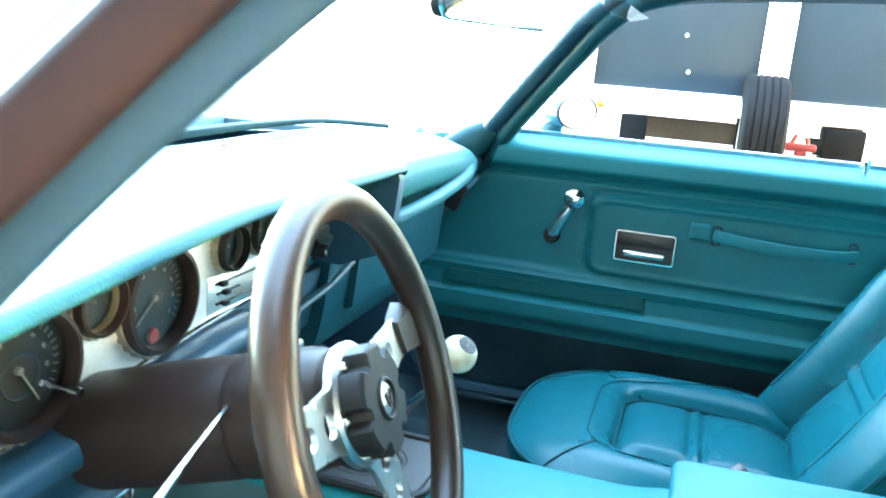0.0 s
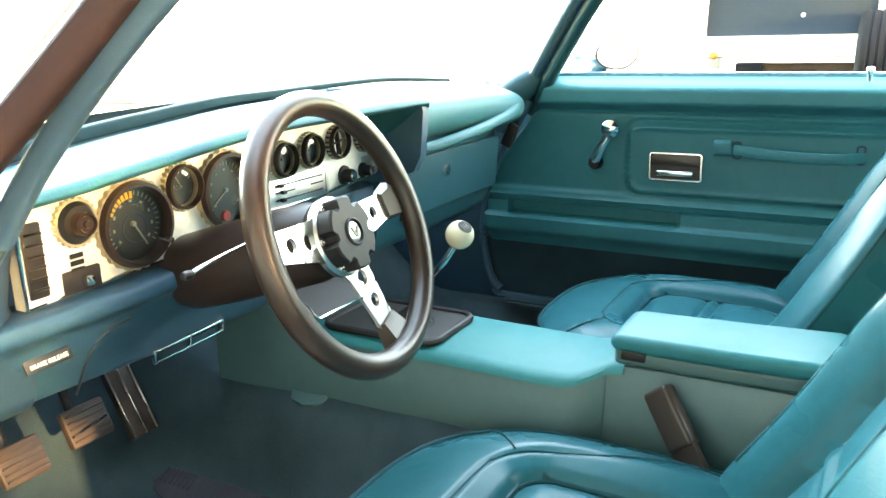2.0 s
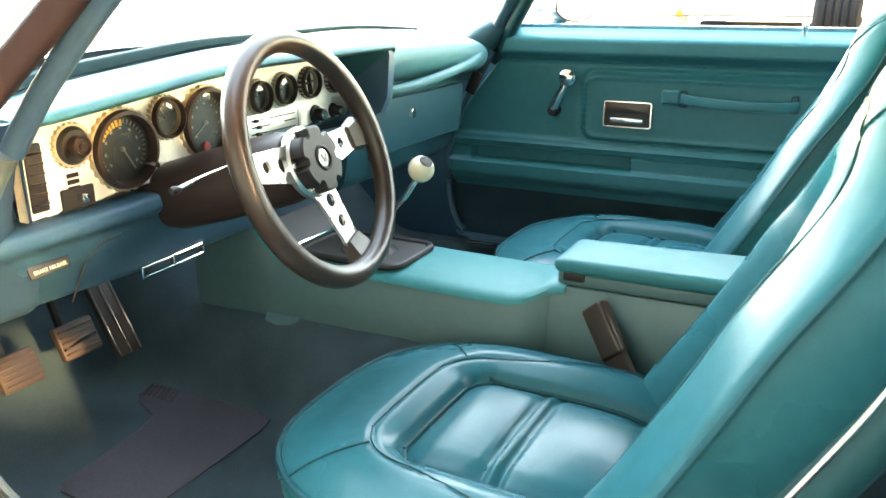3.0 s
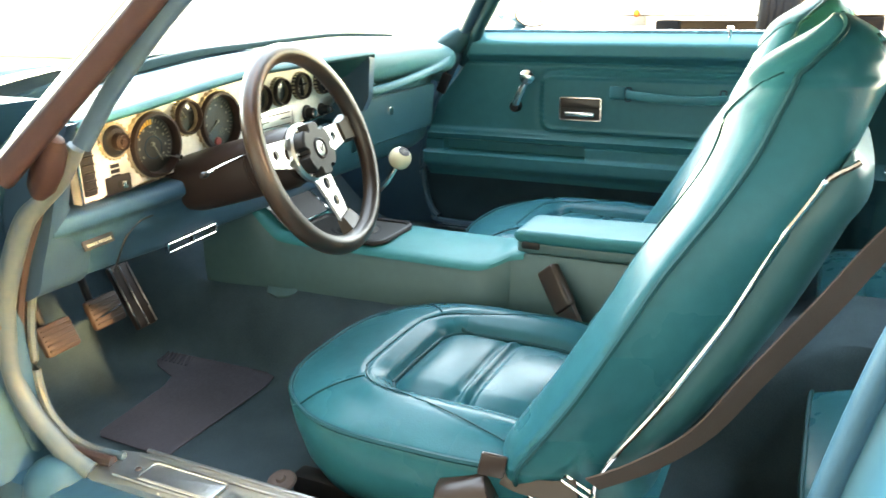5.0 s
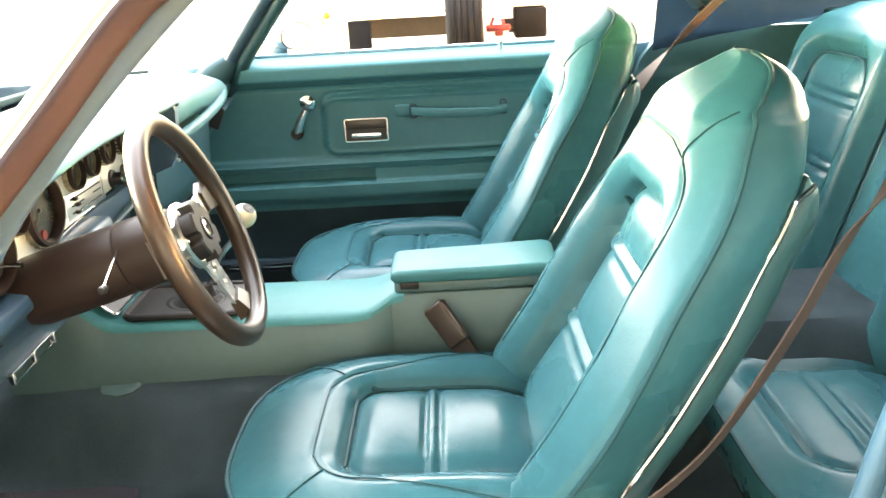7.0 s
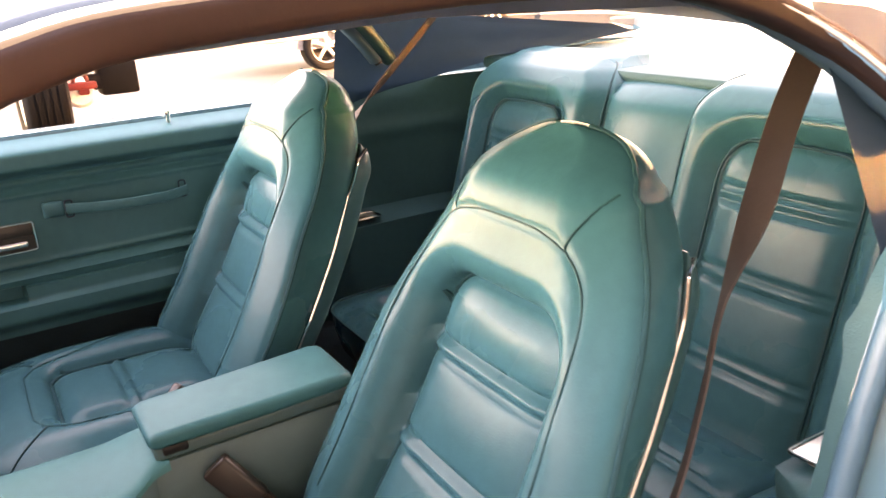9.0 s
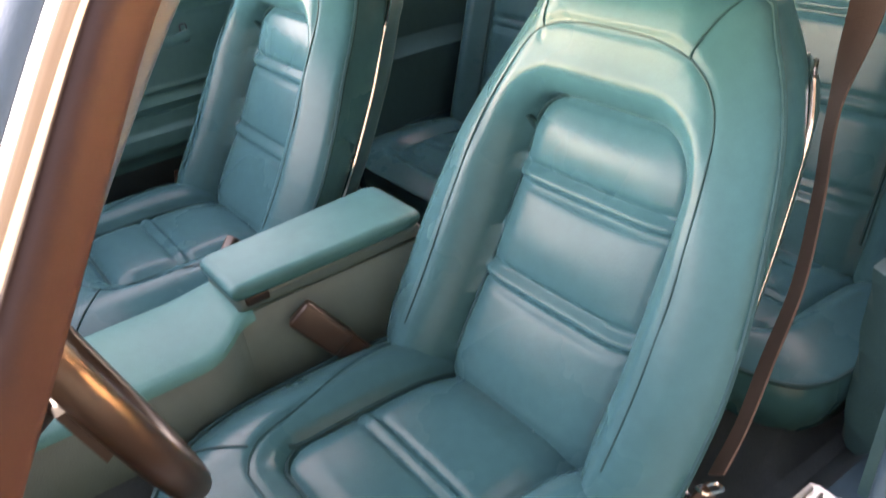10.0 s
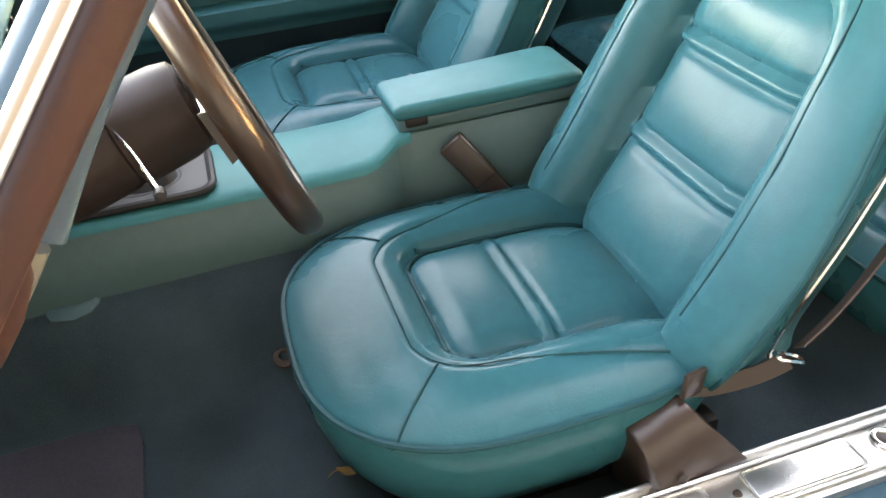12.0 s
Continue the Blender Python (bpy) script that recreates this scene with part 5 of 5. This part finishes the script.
strap = part("pull_strap", sweep(spline([(0.670, -0.262, 0.753), (0.654, -0.33, 0.748), (0.651, -0.40, 0.745), (0.654, -0.47, 0.745), (0.670, -0.515, 0.748)], 6), rounded(0.006, 0.022, 0.0025, 2), up=(0, 0, 1)), lit_door_vinyl, pdoor, "teal padded pull strap")
part("strap_block", box(0.018, 0.042, 0.034, pose(0.677, -0.238, 0.755), 0.006, 3), lit_door_vinyl, strap)
for y in (-0.268, -0.505):
    part("strap_buckle", tube([Vector((0.670, y + a, 0.752 + b)) for a, b in rounded(0.014, 0.036, 0.004, 3)], 0.0018, 6, True, up=(1, 0, 0)), grey_panel, strap, "dark metal strap buckle")
lock = part("lock_knob", lathe([(0, 0.036), (0.006, 0.035), (0.0075, 0.030), (0.0055, 0.022), (0.0045, 0.004), (0.012, 0.003), (0.014, 0)], pose(0.698, -0.505, 0.890), 18), chrome, pdoor, "chrome door lock knob")

side_mirror = thing("side_mirror", (0.83, 0.06, 0.905), "teal bullet side mirror with an oval glass", "mirror")
MF = Vector((-0.42, -0.907, 0.02)).normalized()
MX = Vector((0.907, -0.42, 0)).normalized()
MM = axes((0.812, 0.048, 0.951), MX, MF.cross(MX), MF)
shell = [(0.0, -0.15, 0.0), (0.30, -0.135, 0.0), (0.62, -0.095, 0.0), (0.88, -0.04, 0.0), (1.0, 0.0, 0.0), (0.96, 0.004, 0.0)]
part("mirror_shell", loft([[MM @ Vector((max(g, 0.02) * 0.074 * math.cos(2 * math.pi * k / 32), max(g, 0.02) * 0.036 * math.sin(2 * math.pi * k / 32), h)) for k in range(32)] for g, h, _ in shell]), paint, side_mirror)
part("mirror_rim", tube([MM @ Vector((0.072 * math.cos(2 * math.pi * k / 40), 0.0345 * math.sin(2 * math.pi * k / 40), 0.004)) for k in range(40)], 0.0030, 6, True), black, side_mirror)
part("mirror_glass", loft([[MM @ Vector((0.070 * math.cos(2 * math.pi * k / 40), 0.033 * math.sin(2 * math.pi * k / 40), h)) for k in range(40)] for h in (0.001, 0.0045)]), mirror, side_mirror)
part("mirror_foot", sweep(spline([(0.835, 0.085, 0.945), (0.845, 0.10, 0.925), (0.85, 0.11, 0.903)], 4), lambda t: round_section(0.012 + 0.010 * t, 12, 0.022 + 0.012 * t)), paint, side_mirror)

rear_mirror = thing("rear_view_mirror", (0.03, 0.06, 1.10), "chrome-edged rear view mirror under the windshield header", "mirror")
RM = axes((0.035, 0.035, 1.118), Vector((0.96, -0.28, 0)).normalized(), Vector((0, 0, 1)), Vector((-0.28, -0.96, 0)).normalized())
part("mirror_case", prism(rounded(0.245, 0.056, 0.016), 0.014, RM @ pose(0, 0, -0.014), 0.003), black, rear_mirror)
part("mirror_rim", tube([RM @ Vector((a, b, 0.001)) for a, b in rounded(0.245, 0.056, 0.016)], 0.003, 6, True), chrome, rear_mirror)
part("mirror_glass", prism(rounded(0.238, 0.049, 0.014), 0.002, RM @ pose(0, 0, 0.0005)), mirror, rear_mirror)
part("mirror_stem", tube([(0.02, 0.05, 1.125), (0.0, 0.03, 1.165), (0.0, -0.02, 1.20)], 0.007, 10), chrome, rear_mirror)

# ---- quarter trims ----
for side in (1, -1):
    q = thing("quarter_trim", (side * 0.68, -1.0, 0.35), "teal rear quarter trim panel with a moulded armrest", "trim panel", "quarter trims")

    def curved(y, z, side=side):
        ledge = 0.085 * sstep(0.60, 0.585, z) * sstep(-0.83, -0.87, y)
        return side * (0.705 - ledge - 0.05 * sstep(-1.10, -1.45, y) - 0.01 * bell(z - 0.80, 0.02))

    fronts = [(0.30, -0.752), (0.50, -0.785), (0.635, -0.812), (0.75, -0.838), (0.85, -0.872), (0.92, -0.925)]
    rings = []
    for k in range(60):
        z = 0.30 + 0.62 * k / 59
        y0 = lerp_table(fronts, z)
        ys = [y0 + (-1.46 - y0) * j / 40 for j in range(41)]
        rings.append([Vector((curved(y, z), y, z)) for y in ys] + [Vector((side * 0.732, y, z)) for y in (ys[-1], ys[20], ys[0])])
    bm = loft(rings)
    part("quarter_panel_trim", bm, vinyl_dash, q, "", 50)
    tray = part("ashtray", tube([Vector((side * 0.650 + a, -0.925 + b, 0.602)) for a, b in rounded(0.050, 0.085, 0.006, 3)], 0.003, 6, True), chrome, q, "chrome framed ashtray")
    part("ashtray_lid", box(0.044, 0.078, 0.005, pose(side * 0.650, -0.925, 0.6005), 0.002), brushed, tray)

# ---- rear seat ----
rear = thing("rear_bench", (0, -1.1, 0.30), "teal vinyl rear bench with two moulded bucket places", "seat")


def rear_front(z):
    return -1.10 - 0.30 * (z - 0.42) - 0.05 * sstep(0.86, 1.0, z) ** 2


def rear_back(cx):
    rings = []
    for k in range(100):
        z = 0.40 + 0.580 * k / 99
        hw = 0.243 * (1 - 0.25 * sstep(0.90, 0.985, z) ** 2)
        ring = []
        for j in range(61):
            a = j / 30 - 1
            u = hw * a
            d = rr_dist(u, z - 0.42, 0.135, 0.46, 0.06)
            lift = 0.030 * sstep(0, 0.05, d) + (0.006 * sstep(0, 0.05, -d) if d < 0 else 0) - 0.008 * bell(d, 0.007)
            for zc in (0.800, 0.778, 0.668, 0.646, 0.53, 0.51):
                if d < -0.01:
                    lift -= 0.006 * bell(z - zc, 0.006)
            lift -= 0.05 * sstep(0.80, 1.0, abs(a)) + 0.05 * sstep(0.955, 0.985, z)
            ring.append(Vector((cx + u, rear_front(z) + lift, z)))
        for j in range(12):
            s = 1 - 2 * j / 11
            ring.append(Vector((cx + hw * s, rear_front(z) - 0.12, z)))
        rings.append(ring)
    return loft(rings)


def rear_cushion(cx):
    rings = []
    n = 96

    def outline(a, grow=0.0):
        c, s = math.cos(a), math.sin(a)
        return (0.262 + grow) * math.copysign(abs(c) ** 0.36, c), -1.00 + (0.225 + grow) * math.copysign(abs(s) ** 0.36, s)

    for grow, z in ((-0.03, 0.29), (-0.008, 0.32), (0.004, 0.37), (0.004, 0.409)):
        rings.append([Vector((cx + x, y, z)) for x, y in (outline(2 * math.pi * j / n, grow) for j in range(n))])
    for k in range(40, 0, -1):
        r = k / 40
        ring = []
        for j in range(n):
            x, y = outline(2 * math.pi * j / n)
            u, v = x * r, -1.00 + (y + 1.00) * r
            d = rr_dist(u, v + 1.06, 0.145, 0.20, 0.05)
            z = 0.412 + 0.035 * (1 - r**3) - 0.022 * sstep(0.04, -0.004, d) - 0.007 * bell(d, 0.006)
            if d < -0.01:
                z -= 0.005 * bell(v + 0.97, 0.006) + 0.005 * bell(v + 0.945, 0.006)
            ring.append(Vector((cx + u, v, z - 0.03 * sstep(-1.0, -1.2, v))))
        rings.append(ring)
    return loft(rings), [Vector((cx + x, y, 0.412)) for x, y in (outline(2 * math.pi * j / n, 0.004) for j in range(n))]


for cx in (-0.352, 0.352):
    b = part("rear_backrest", rear_back(cx), vinyl, rear, "", 60)
    edge = [Vector((cx + 0.135 * s, rear_front(z) + 0.003, z)) for s, z in ((-1, 0.46), (-1, 0.6), (-1, 0.75), (-0.98, 0.83), (-0.75, 0.872), (-0.4, 0.88), (0.4, 0.88), (0.75, 0.872), (0.98, 0.83), (1, 0.75), (1, 0.6), (1, 0.46))]
    part("inset_piping", tube(spline(edge, 4), 0.003, 6, up=(0, 1, 0)), piping_mat, b)
    edge2 = [Vector((cx + 0.236 * s, rear_front(z) - 0.012 - 0.03 * sstep(0.93, 0.98, z), z)) for s, z in ((-1, 0.44), (-1, 0.7), (-1, 0.88), (-0.93, 0.94), (-0.7, 0.972), (0, 0.976), (0.7, 0.972), (0.93, 0.94), (1, 0.88), (1, 0.7), (1, 0.44))]
    part("edge_piping", tube(spline(edge2, 4), 0.003, 6, up=(0, 1, 0)), piping_mat, b)
    cbm, rim_line = rear_cushion(cx)
    c = part("rear_cushion", cbm, vinyl, rear, "", 60)
    part("piping", tube(rim_line, 0.0036, 6, True), piping_mat, c)
part("center_back", loft([[Vector((x, rear_front(z) - 0.02 + 0.012 * (1 - (x / 0.115) ** 2) - 0.05 * sstep(0.92, 0.96, z), z)) for x in [-0.115 + 0.023 * j for j in range(11)]] + [Vector((x, rear_front(z) - 0.12, z)) for x in (0.115, -0.115)] for z in [0.36 + 0.595 * k / 30 for k in range(31)]]), vinyl, rear, "plain padded middle panel", 60)
part("tunnel_cover", loft([[Vector((x, y, z)) for x, z in ((-0.10, 0.30), (-0.095, 0.40), (-0.06, 0.415), (0.06, 0.415), (0.095, 0.40), (0.10, 0.30))] for y in (-0.80, -0.81, -1.2)]), vinyl, rear)


# ---- seat belts ----
def ribbon(pts, w, t=0.0016, up=(1, 0, 0)):
    return sweep(pts, [(-t, -w / 2), (t, -w / 2), (t, w / 2), (-t, w / 2)], up=up)


belt = thing("seat_belt", (-0.65, -0.45, 0.30), "brown webbing shoulder belt beside the driver seat", "seat belt", "seat belts")
BELT = spline([(-0.484, -1.083, 1.082), (-0.508, -0.990, 0.984), (-0.542, -0.902, 0.885), (-0.565, -0.821, 0.786), (-0.592, -0.767, 0.708), (-0.615, -0.710, 0.628), (-0.620, -0.660, 0.550), (-0.635, -0.600, 0.500), (-0.645, -0.545, 0.468)], 8)


def twisted(pts, w):
    rings = []
    n = len(pts)
    for i, p in enumerate(pts):
        t = i / (n - 1)
        d = (pts[min(i + 1, n - 1)] - pts[max(i - 1, 0)]).normalized()
        a = radians(50 - 95 * sstep(0.16, 0.38, t) - 8 * sstep(0.72, 0.96, t))
        side = Vector((math.cos(a), math.sin(a), 0.25 * math.sin(a)))
        side = (side - d * side.dot(d)).normalized()
        nrm = side.cross(d)
        rings.append([p + side * s * w / 2 + nrm * h for s, h in ((-1, -0.0012), (1, -0.0012), (1, 0.0012), (-1, 0.0012))])
    return loft(rings)


part("webbing", twisted(BELT, 0.039), belt_mat, belt)
part("guide_ring", tube([(-0.651 + a, -0.528 + b, 0.463 + b * 0.5) for a, b in rounded(0.013, 0.036, 0.005, 3)], 0.0024, 6, True), chrome, belt, "bright metal guide ring")
LAP = [(-0.651, -0.528, 0.460), (-0.646, -0.500, 0.447), (-0.639, -0.472, 0.438), (-0.633, -0.446, 0.434), (-0.628, -0.424, 0.436)]
part("lap_webbing", ribbon(spline(LAP, 6), 0.022, up=(0.35, 0, 0.94)), belt_box, belt, "dark folded lap webbing")
part("webbing_fold", ribbon(spline([(x + 0.006, y, z - 0.007) for x, y, z in LAP[1:]], 6), 0.016, up=(0.6, 0, 0.8)), belt_box, belt, "dark folded lap webbing")
part("tongue", box(0.008, 0.034, 0.032, pose(-0.642, -0.416, 0.458, 12, 0, 20), 0.003), belt_box, belt, "brown belt tongue cover")
FRONT_RIB = [(-0.610, -0.340, 0.305), (-0.610, -0.338, 0.402), (-0.622, -0.338, 0.412), (-0.640, -0.338, 0.416), (-0.657, -0.340, 0.414), (-0.671, -0.343, 0.405), (-0.681, -0.348, 0.388), (-0.686, -0.356, 0.362), (-0.687, -0.360, 0.345), (-0.687, -0.360, 0.305)]
REAR_RIB = [(-0.596, -0.420, 0.305), (-0.596, -0.400, 0.422), (-0.606, -0.400, 0.434), (-0.626, -0.402, 0.441), (-0.645, -0.406, 0.439), (-0.660, -0.414, 0.429), (-0.668, -0.428, 0.412), (-0.672, -0.444, 0.394), (-0.679, -0.482, 0.345), (-0.679, -0.482, 0.305)]
cover = []
for t, g in ((0.0, 0.95), (0.02, 0.985), (0.06, 1.0), (0.35, 1.0), (0.65, 1.0), (0.94, 1.0), (0.98, 0.985), (1.0, 0.95)):
    mid = [Vector(a).lerp(Vector(b), t) for a, b in zip(FRONT_RIB, REAR_RIB)]
    cen = Vector((-0.635, mid[4].y - 0.02, 0.355))
    cover.append([cen + (p - cen) * g for p in mid])
retr = part("retractor_cover", loft(cover), belt_box, belt, "shiny brown retractor cover", 40)
for y, x, z in ((-0.428, -0.6745, 0.372), (-0.386, -0.6860, 0.364)):
    part("cover_hole", lathe([(0, 0.001), (0.0045, 0.001), (0.006, 0)], axes((x - 0.001, y, z), (0, 1, 0), (0.2, 0, 0.98), (-0.98, 0, 0.2)), 12), dial_black, retr)

pb = copy_thing(belt, pose(0.66, -0.45, 0.30))
pb.scale = (-1, 1, 1)
tagged(pb, "brown webbing shoulder belt beside the passenger seat")


def buckle(x0, label, flip):
    b = thing("belt_buckle", (x0, -0.40, 0.40), label, "belt buckle", "belt buckles")
    d = Vector((flip * 0.036, 0.056, 0.075)).normalized()
    s = Vector((flip * 0.25, 0.75, -0.6))
    s = (s - d * s.dot(d)).normalized()
    M = axes(Vector((x0, -0.337, 0.505)), s, d, s.cross(d))
    body = part("buckle_case", box(0.044, 0.085, 0.022, M, 0.006, 3), belt_box, b)
    part("button", box(0.026, 0.020, 0.006, M @ pose(0, 0.012, flip * 0.011), 0.003), belt_mat, body)
    low = M @ Vector((0, -0.03, 0))
    part("stalk", ribbon(spline([low, low + Vector((-flip * 0.02, -0.035, -0.05)), low + Vector((-flip * 0.03, -0.08, -0.11))], 5), 0.040, 0.005, up=s), belt_box, b)


buckle(-0.136, "brown belt buckle beside the driver seat", 1)
buckle(0.145, "brown belt buckle beside the passenger seat", -1)

# ---- trailer beside the car ----
trailer = thing("trailer", (3.6, -0.6, 0), "white steel trailer with grey panels and a spare wheel", "trailer")
TX = 3.40
part("deck_rail", joined(box(0.10, 2.6, 0.085, pose(TX + 0.05, -0.75, 0.905), 0.008), box(0.05, 2.6, 0.03, pose(TX, -0.75, 0.862), 0.006)), white_paint, trailer)
part("deck", box(1.9, 2.6, 0.04, pose(TX + 1.0, -0.75, 0.86), 0.008), rust, trailer, "weathered timber deck")
for y0, y1 in ((0.375, -0.43), (-0.57, -1.36), (-1.50, -2.0)):
    part("side_panel", box(0.03, abs(y1 - y0), 0.62, pose(TX + 0.06, (y0 + y1) / 2, 1.262), 0.004), grey_panel, trailer, "flat grey side panel")
    for dy, z in ((0.44, 1.23), (0.47, 1.05)):
        part("rivet", lathe([(0, 0.006), (0.008, 0.005), (0.011, 0)], axes((TX + 0.045, y0 - dy, z), (0, 1, 0), (0, 0, 1), (-1, 0, 0)), 12), white_paint, trailer)
for y, lean in ((0.405, 2), (-0.50, 3), (-1.43, 0)):
    part("post", box(0.06, 0.075 if y > 0 else 0.10, 0.74, pose(TX + 0.05, y, 1.24, lean, 0, 0), 0.008), white_paint, trailer)
part("top_rail", box(0.06, 2.6, 0.05, pose(TX + 0.05, -0.75, 1.60), 0.008), white_paint, trailer)
part("marker_lamp", lathe([(0, 0.022), (0.014, 0.020), (0.020, 0.010), (0.022, 0)], axes((TX - 0.02, 0.318, 0.858), (0, 1, 0), (0, 0, 1), (-1, 0, 0)), 20), lamp_amber, trailer, "round amber marker lamp")
part("lamp_bracket", box(0.03, 0.10, 0.05, pose(TX + 0.0, 0.36, 0.88), 0.006), white_paint, trailer)
part("drawbar", joined(box(0.08, 0.9, 0.08, pose(TX + 0.9, 0.9, 0.78), 0.008)), white_paint, trailer)
part("support_leg", box(0.09, 0.13, 0.78, pose(TX - 0.02, 0.135, 0.43), 0.01), tyre_mat, trailer, "black support leg")
part("side_beam", box(0.06, 0.62, 0.11, pose(TX + 0.15, -0.20, 0.755), 0.008), rust, trailer)
part("tool_box", joined(box(0.16, 0.19, 0.17, pose(TX + 0.05, -0.86, 0.755), 0.015), box(0.05, 0.10, 0.08, pose(TX, -0.74, 0.745), 0.01)), tyre_mat, trailer, "dark tool box")
JX = TX - 0.09
jack = part("jack", joined(box(0.06, 0.14, 0.035, pose(JX, -0.665, 0.74), 0.008), tube([(JX, -0.62, 0.74), (JX, -0.64, 0.80)], 0.010, 8), tube([(JX, -0.70, 0.74), (JX, -0.69, 0.79)], 0.010, 8), box(0.05, 0.05, 0.05, pose(JX, -0.67, 0.72), 0.008)), red_paint, trailer, "red jack")
part("axle_hub", lathe([(0, 0.05), (0.06, 0.045), (0.08, 0)], axes((TX, -0.66, 0.70), (0, 1, 0), (0, 0, 1), (-1, 0, 0)), 20), white_paint, trailer)


def tread_wheel(cx, cy, cz, R, w):
    """A tyre whose axle runs along y, with tread grooves round it."""
    prof = [(R * 0.56, -w * 0.42), (R * 0.80, -w * 0.5), (R * 0.93, -w * 0.49), (R * 0.985, -w * 0.42)]
    for k in range(5):
        c = w * (-0.32 + 0.16 * k)
        prof += [(R, c - 0.05 * w), (R, c + 0.05 * w), (R * 0.985, c + 0.058 * w), (R * 0.985, c + 0.10 * w)]
    prof += [(R * 0.985, w * 0.42), (R * 0.93, w * 0.49), (R * 0.80, w * 0.5), (R * 0.56, w * 0.42), (R * 0.56, -w * 0.42)]
    return lathe(prof, axes((cx, cy, cz), (1, 0, 0), (0, 0, 1), (0, -1, 0)), 56)


spare = part("spare_wheel", tread_wheel(TX - 0.12, -0.468, 0.755, 0.31, 0.205), tyre_mat, trailer, "upright spare tyre")
part("spare_rim", lathe([(0, 0.02), (0.05, 0.03), (0.14, 0.0), (0.18, 0.05), (0.18, -0.09), (0, -0.09)], axes((TX - 0.12, -0.468, 0.755), (1, 0, 0), (0, 0, 1), (0, -1, 0)), 32), white_paint, spare)
part("wheel_mount", box(0.10, 0.06, 0.75, pose(TX + 0.0, -0.49, 0.42), 0.01), white_paint, trailer)


# ---- car parked across the yard ----
parked = thing("parked_car", (9.9, -6.0, 0), "grey parked car with bright alloy wheels", "car")
SIDE = [(-8.1, 0.45), (-8.15, 0.75), (-7.9, 0.95), (-6.9, 1.0), (-6.4, 1.38), (-5.3, 1.42), (-4.6, 1.02), (-3.75, 0.86), (-3.6, 0.55), (-3.65, 0.30), (-8.0, 0.28)]
part("body", loft([[Vector((x, -5.9 + (y + 5.9) * g, 0.3 + (z - 0.3) * h)) for y, z in SIDE] for x, g, h in ((9.22, 0.98, 0.62), (9.18, 1.0, 0.70), (9.25, 1.0, 0.90), (9.45, 0.99, 1.0), (10.6, 0.99, 1.0), (10.9, 0.97, 0.7))]), grey_paint, parked, "", 50)
for y in (-4.5, -7.2):
    tm = axes((9.24, y, 0.32), (0, 1, 0), (0, 0, 1), (-1, 0, 0))
    tyre = part("tyre", lathe([(0.21, 0.04), (0.23, 0.065), (0.29, 0.07), (0.32, 0.05), (0.325, -0.10), (0.20, -0.12)], tm, 40), tyre_mat, parked)
    rimp = part("rim", joined(lathe([(0.205, 0.05), (0.215, 0.062), (0.225, 0.058), (0.20, -0.05)], tm, 40), lathe([(0, 0.055), (0.04, 0.05), (0.05, 0.02), (0.0, 0.0)], tm, 20)), alloy, tyre, "bright alloy rim")
    for k in range(5):
        part("wheel_spoke", box(0.19, 0.045, 0.02, tm @ pose(0, 0, 0, 0, 0, 72 * k + 18) @ pose(0.115, 0, 0.042), 0.006), alloy, rimp)
    part("hub_well", lathe([(0, -0.045), (0.20, -0.045), (0.20, -0.05)], tm, 24), black, tyre)

# ---- small things at the door openings ----
seal = thing("door_seal", (0.70, 0.3, 0.34), "dark teal rubber door seal round the passenger opening", "seal")
part("bead", tube(spline([(0.672, 0.215, 0.85), (0.676, 0.255, 0.78), (0.680, 0.305, 0.70), (0.684, 0.338, 0.60), (0.686, 0.348, 0.50), (0.686, 0.335, 0.41), (0.684, 0.30, 0.362), (0.682, 0.22, 0.345), (0.680, -0.70, 0.342)], 8), 0.011, 8), plastic_dark, seal)
pplate = thing("passenger_sill_plate", (0.66, -0.25, 0.34), "bright narrow sill plate below the passenger door", "sill plate")
part("strip", box(0.035, 0.95, 0.006, pose(0.652, -0.20, 0.345), 0.002), chrome, pplate)
plug = thing("sill_rosette", (-0.625, -0.07, 0.335), "pale round plastic plug on the carpeted sill", "plug")
part("disc", lathe([(0, 0.010), (0.006, 0.010), (0.008, 0.006), (0.014, 0.007), (0.021, 0.004), (0.023, 0)], pose(-0.628, -0.07, 0.330, 0, -14, 0), 20), belt_mat, plug)


# ---- small things on the carpet ----
def dry_leaf(x, y, z, turn, size):
    leaf = thing("dry_leaf", (x, y, z), "small curled tan dry leaf on the carpet", "leaf", "dry leaves")
    rings = []
    for k in range(7):
        t = k / 6
        w = size * 0.22 * math.sin(math.pi * min(max(t, 0.04), 0.96)) ** 0.7
        c = Vector((size * (t - 0.5), 0, 0.003 + 0.010 * (2 * t - 1) ** 2))
        rings.append([c + Vector((0, -w, w * 0.6)), c, c + Vector((0, w, w * 0.7)), c + Vector((0, 0, -0.0012))])
    bm = loft(rings)
    bm.transform(pose(x, y, z, 0, 0, turn))
    part("blade", bm, faded_leaf, leaf)
    part("stem", tube(spline([pose(x, y, z, 0, 0, turn) @ Vector((size * a, b, c)) for a, b, c in ((0.45, 0, 0.010), (0.62, 0.002, 0.009), (0.80, 0.006, 0.004))], 4), 0.0009, 6), faded_leaf, leaf)


faded_leaf = material("dry_leaf", (0.34, 0.20, 0.07), 0.7, vary=0.3, grain=300)
dry_leaf(-0.462, -0.048, 0.270, 70, 0.036)
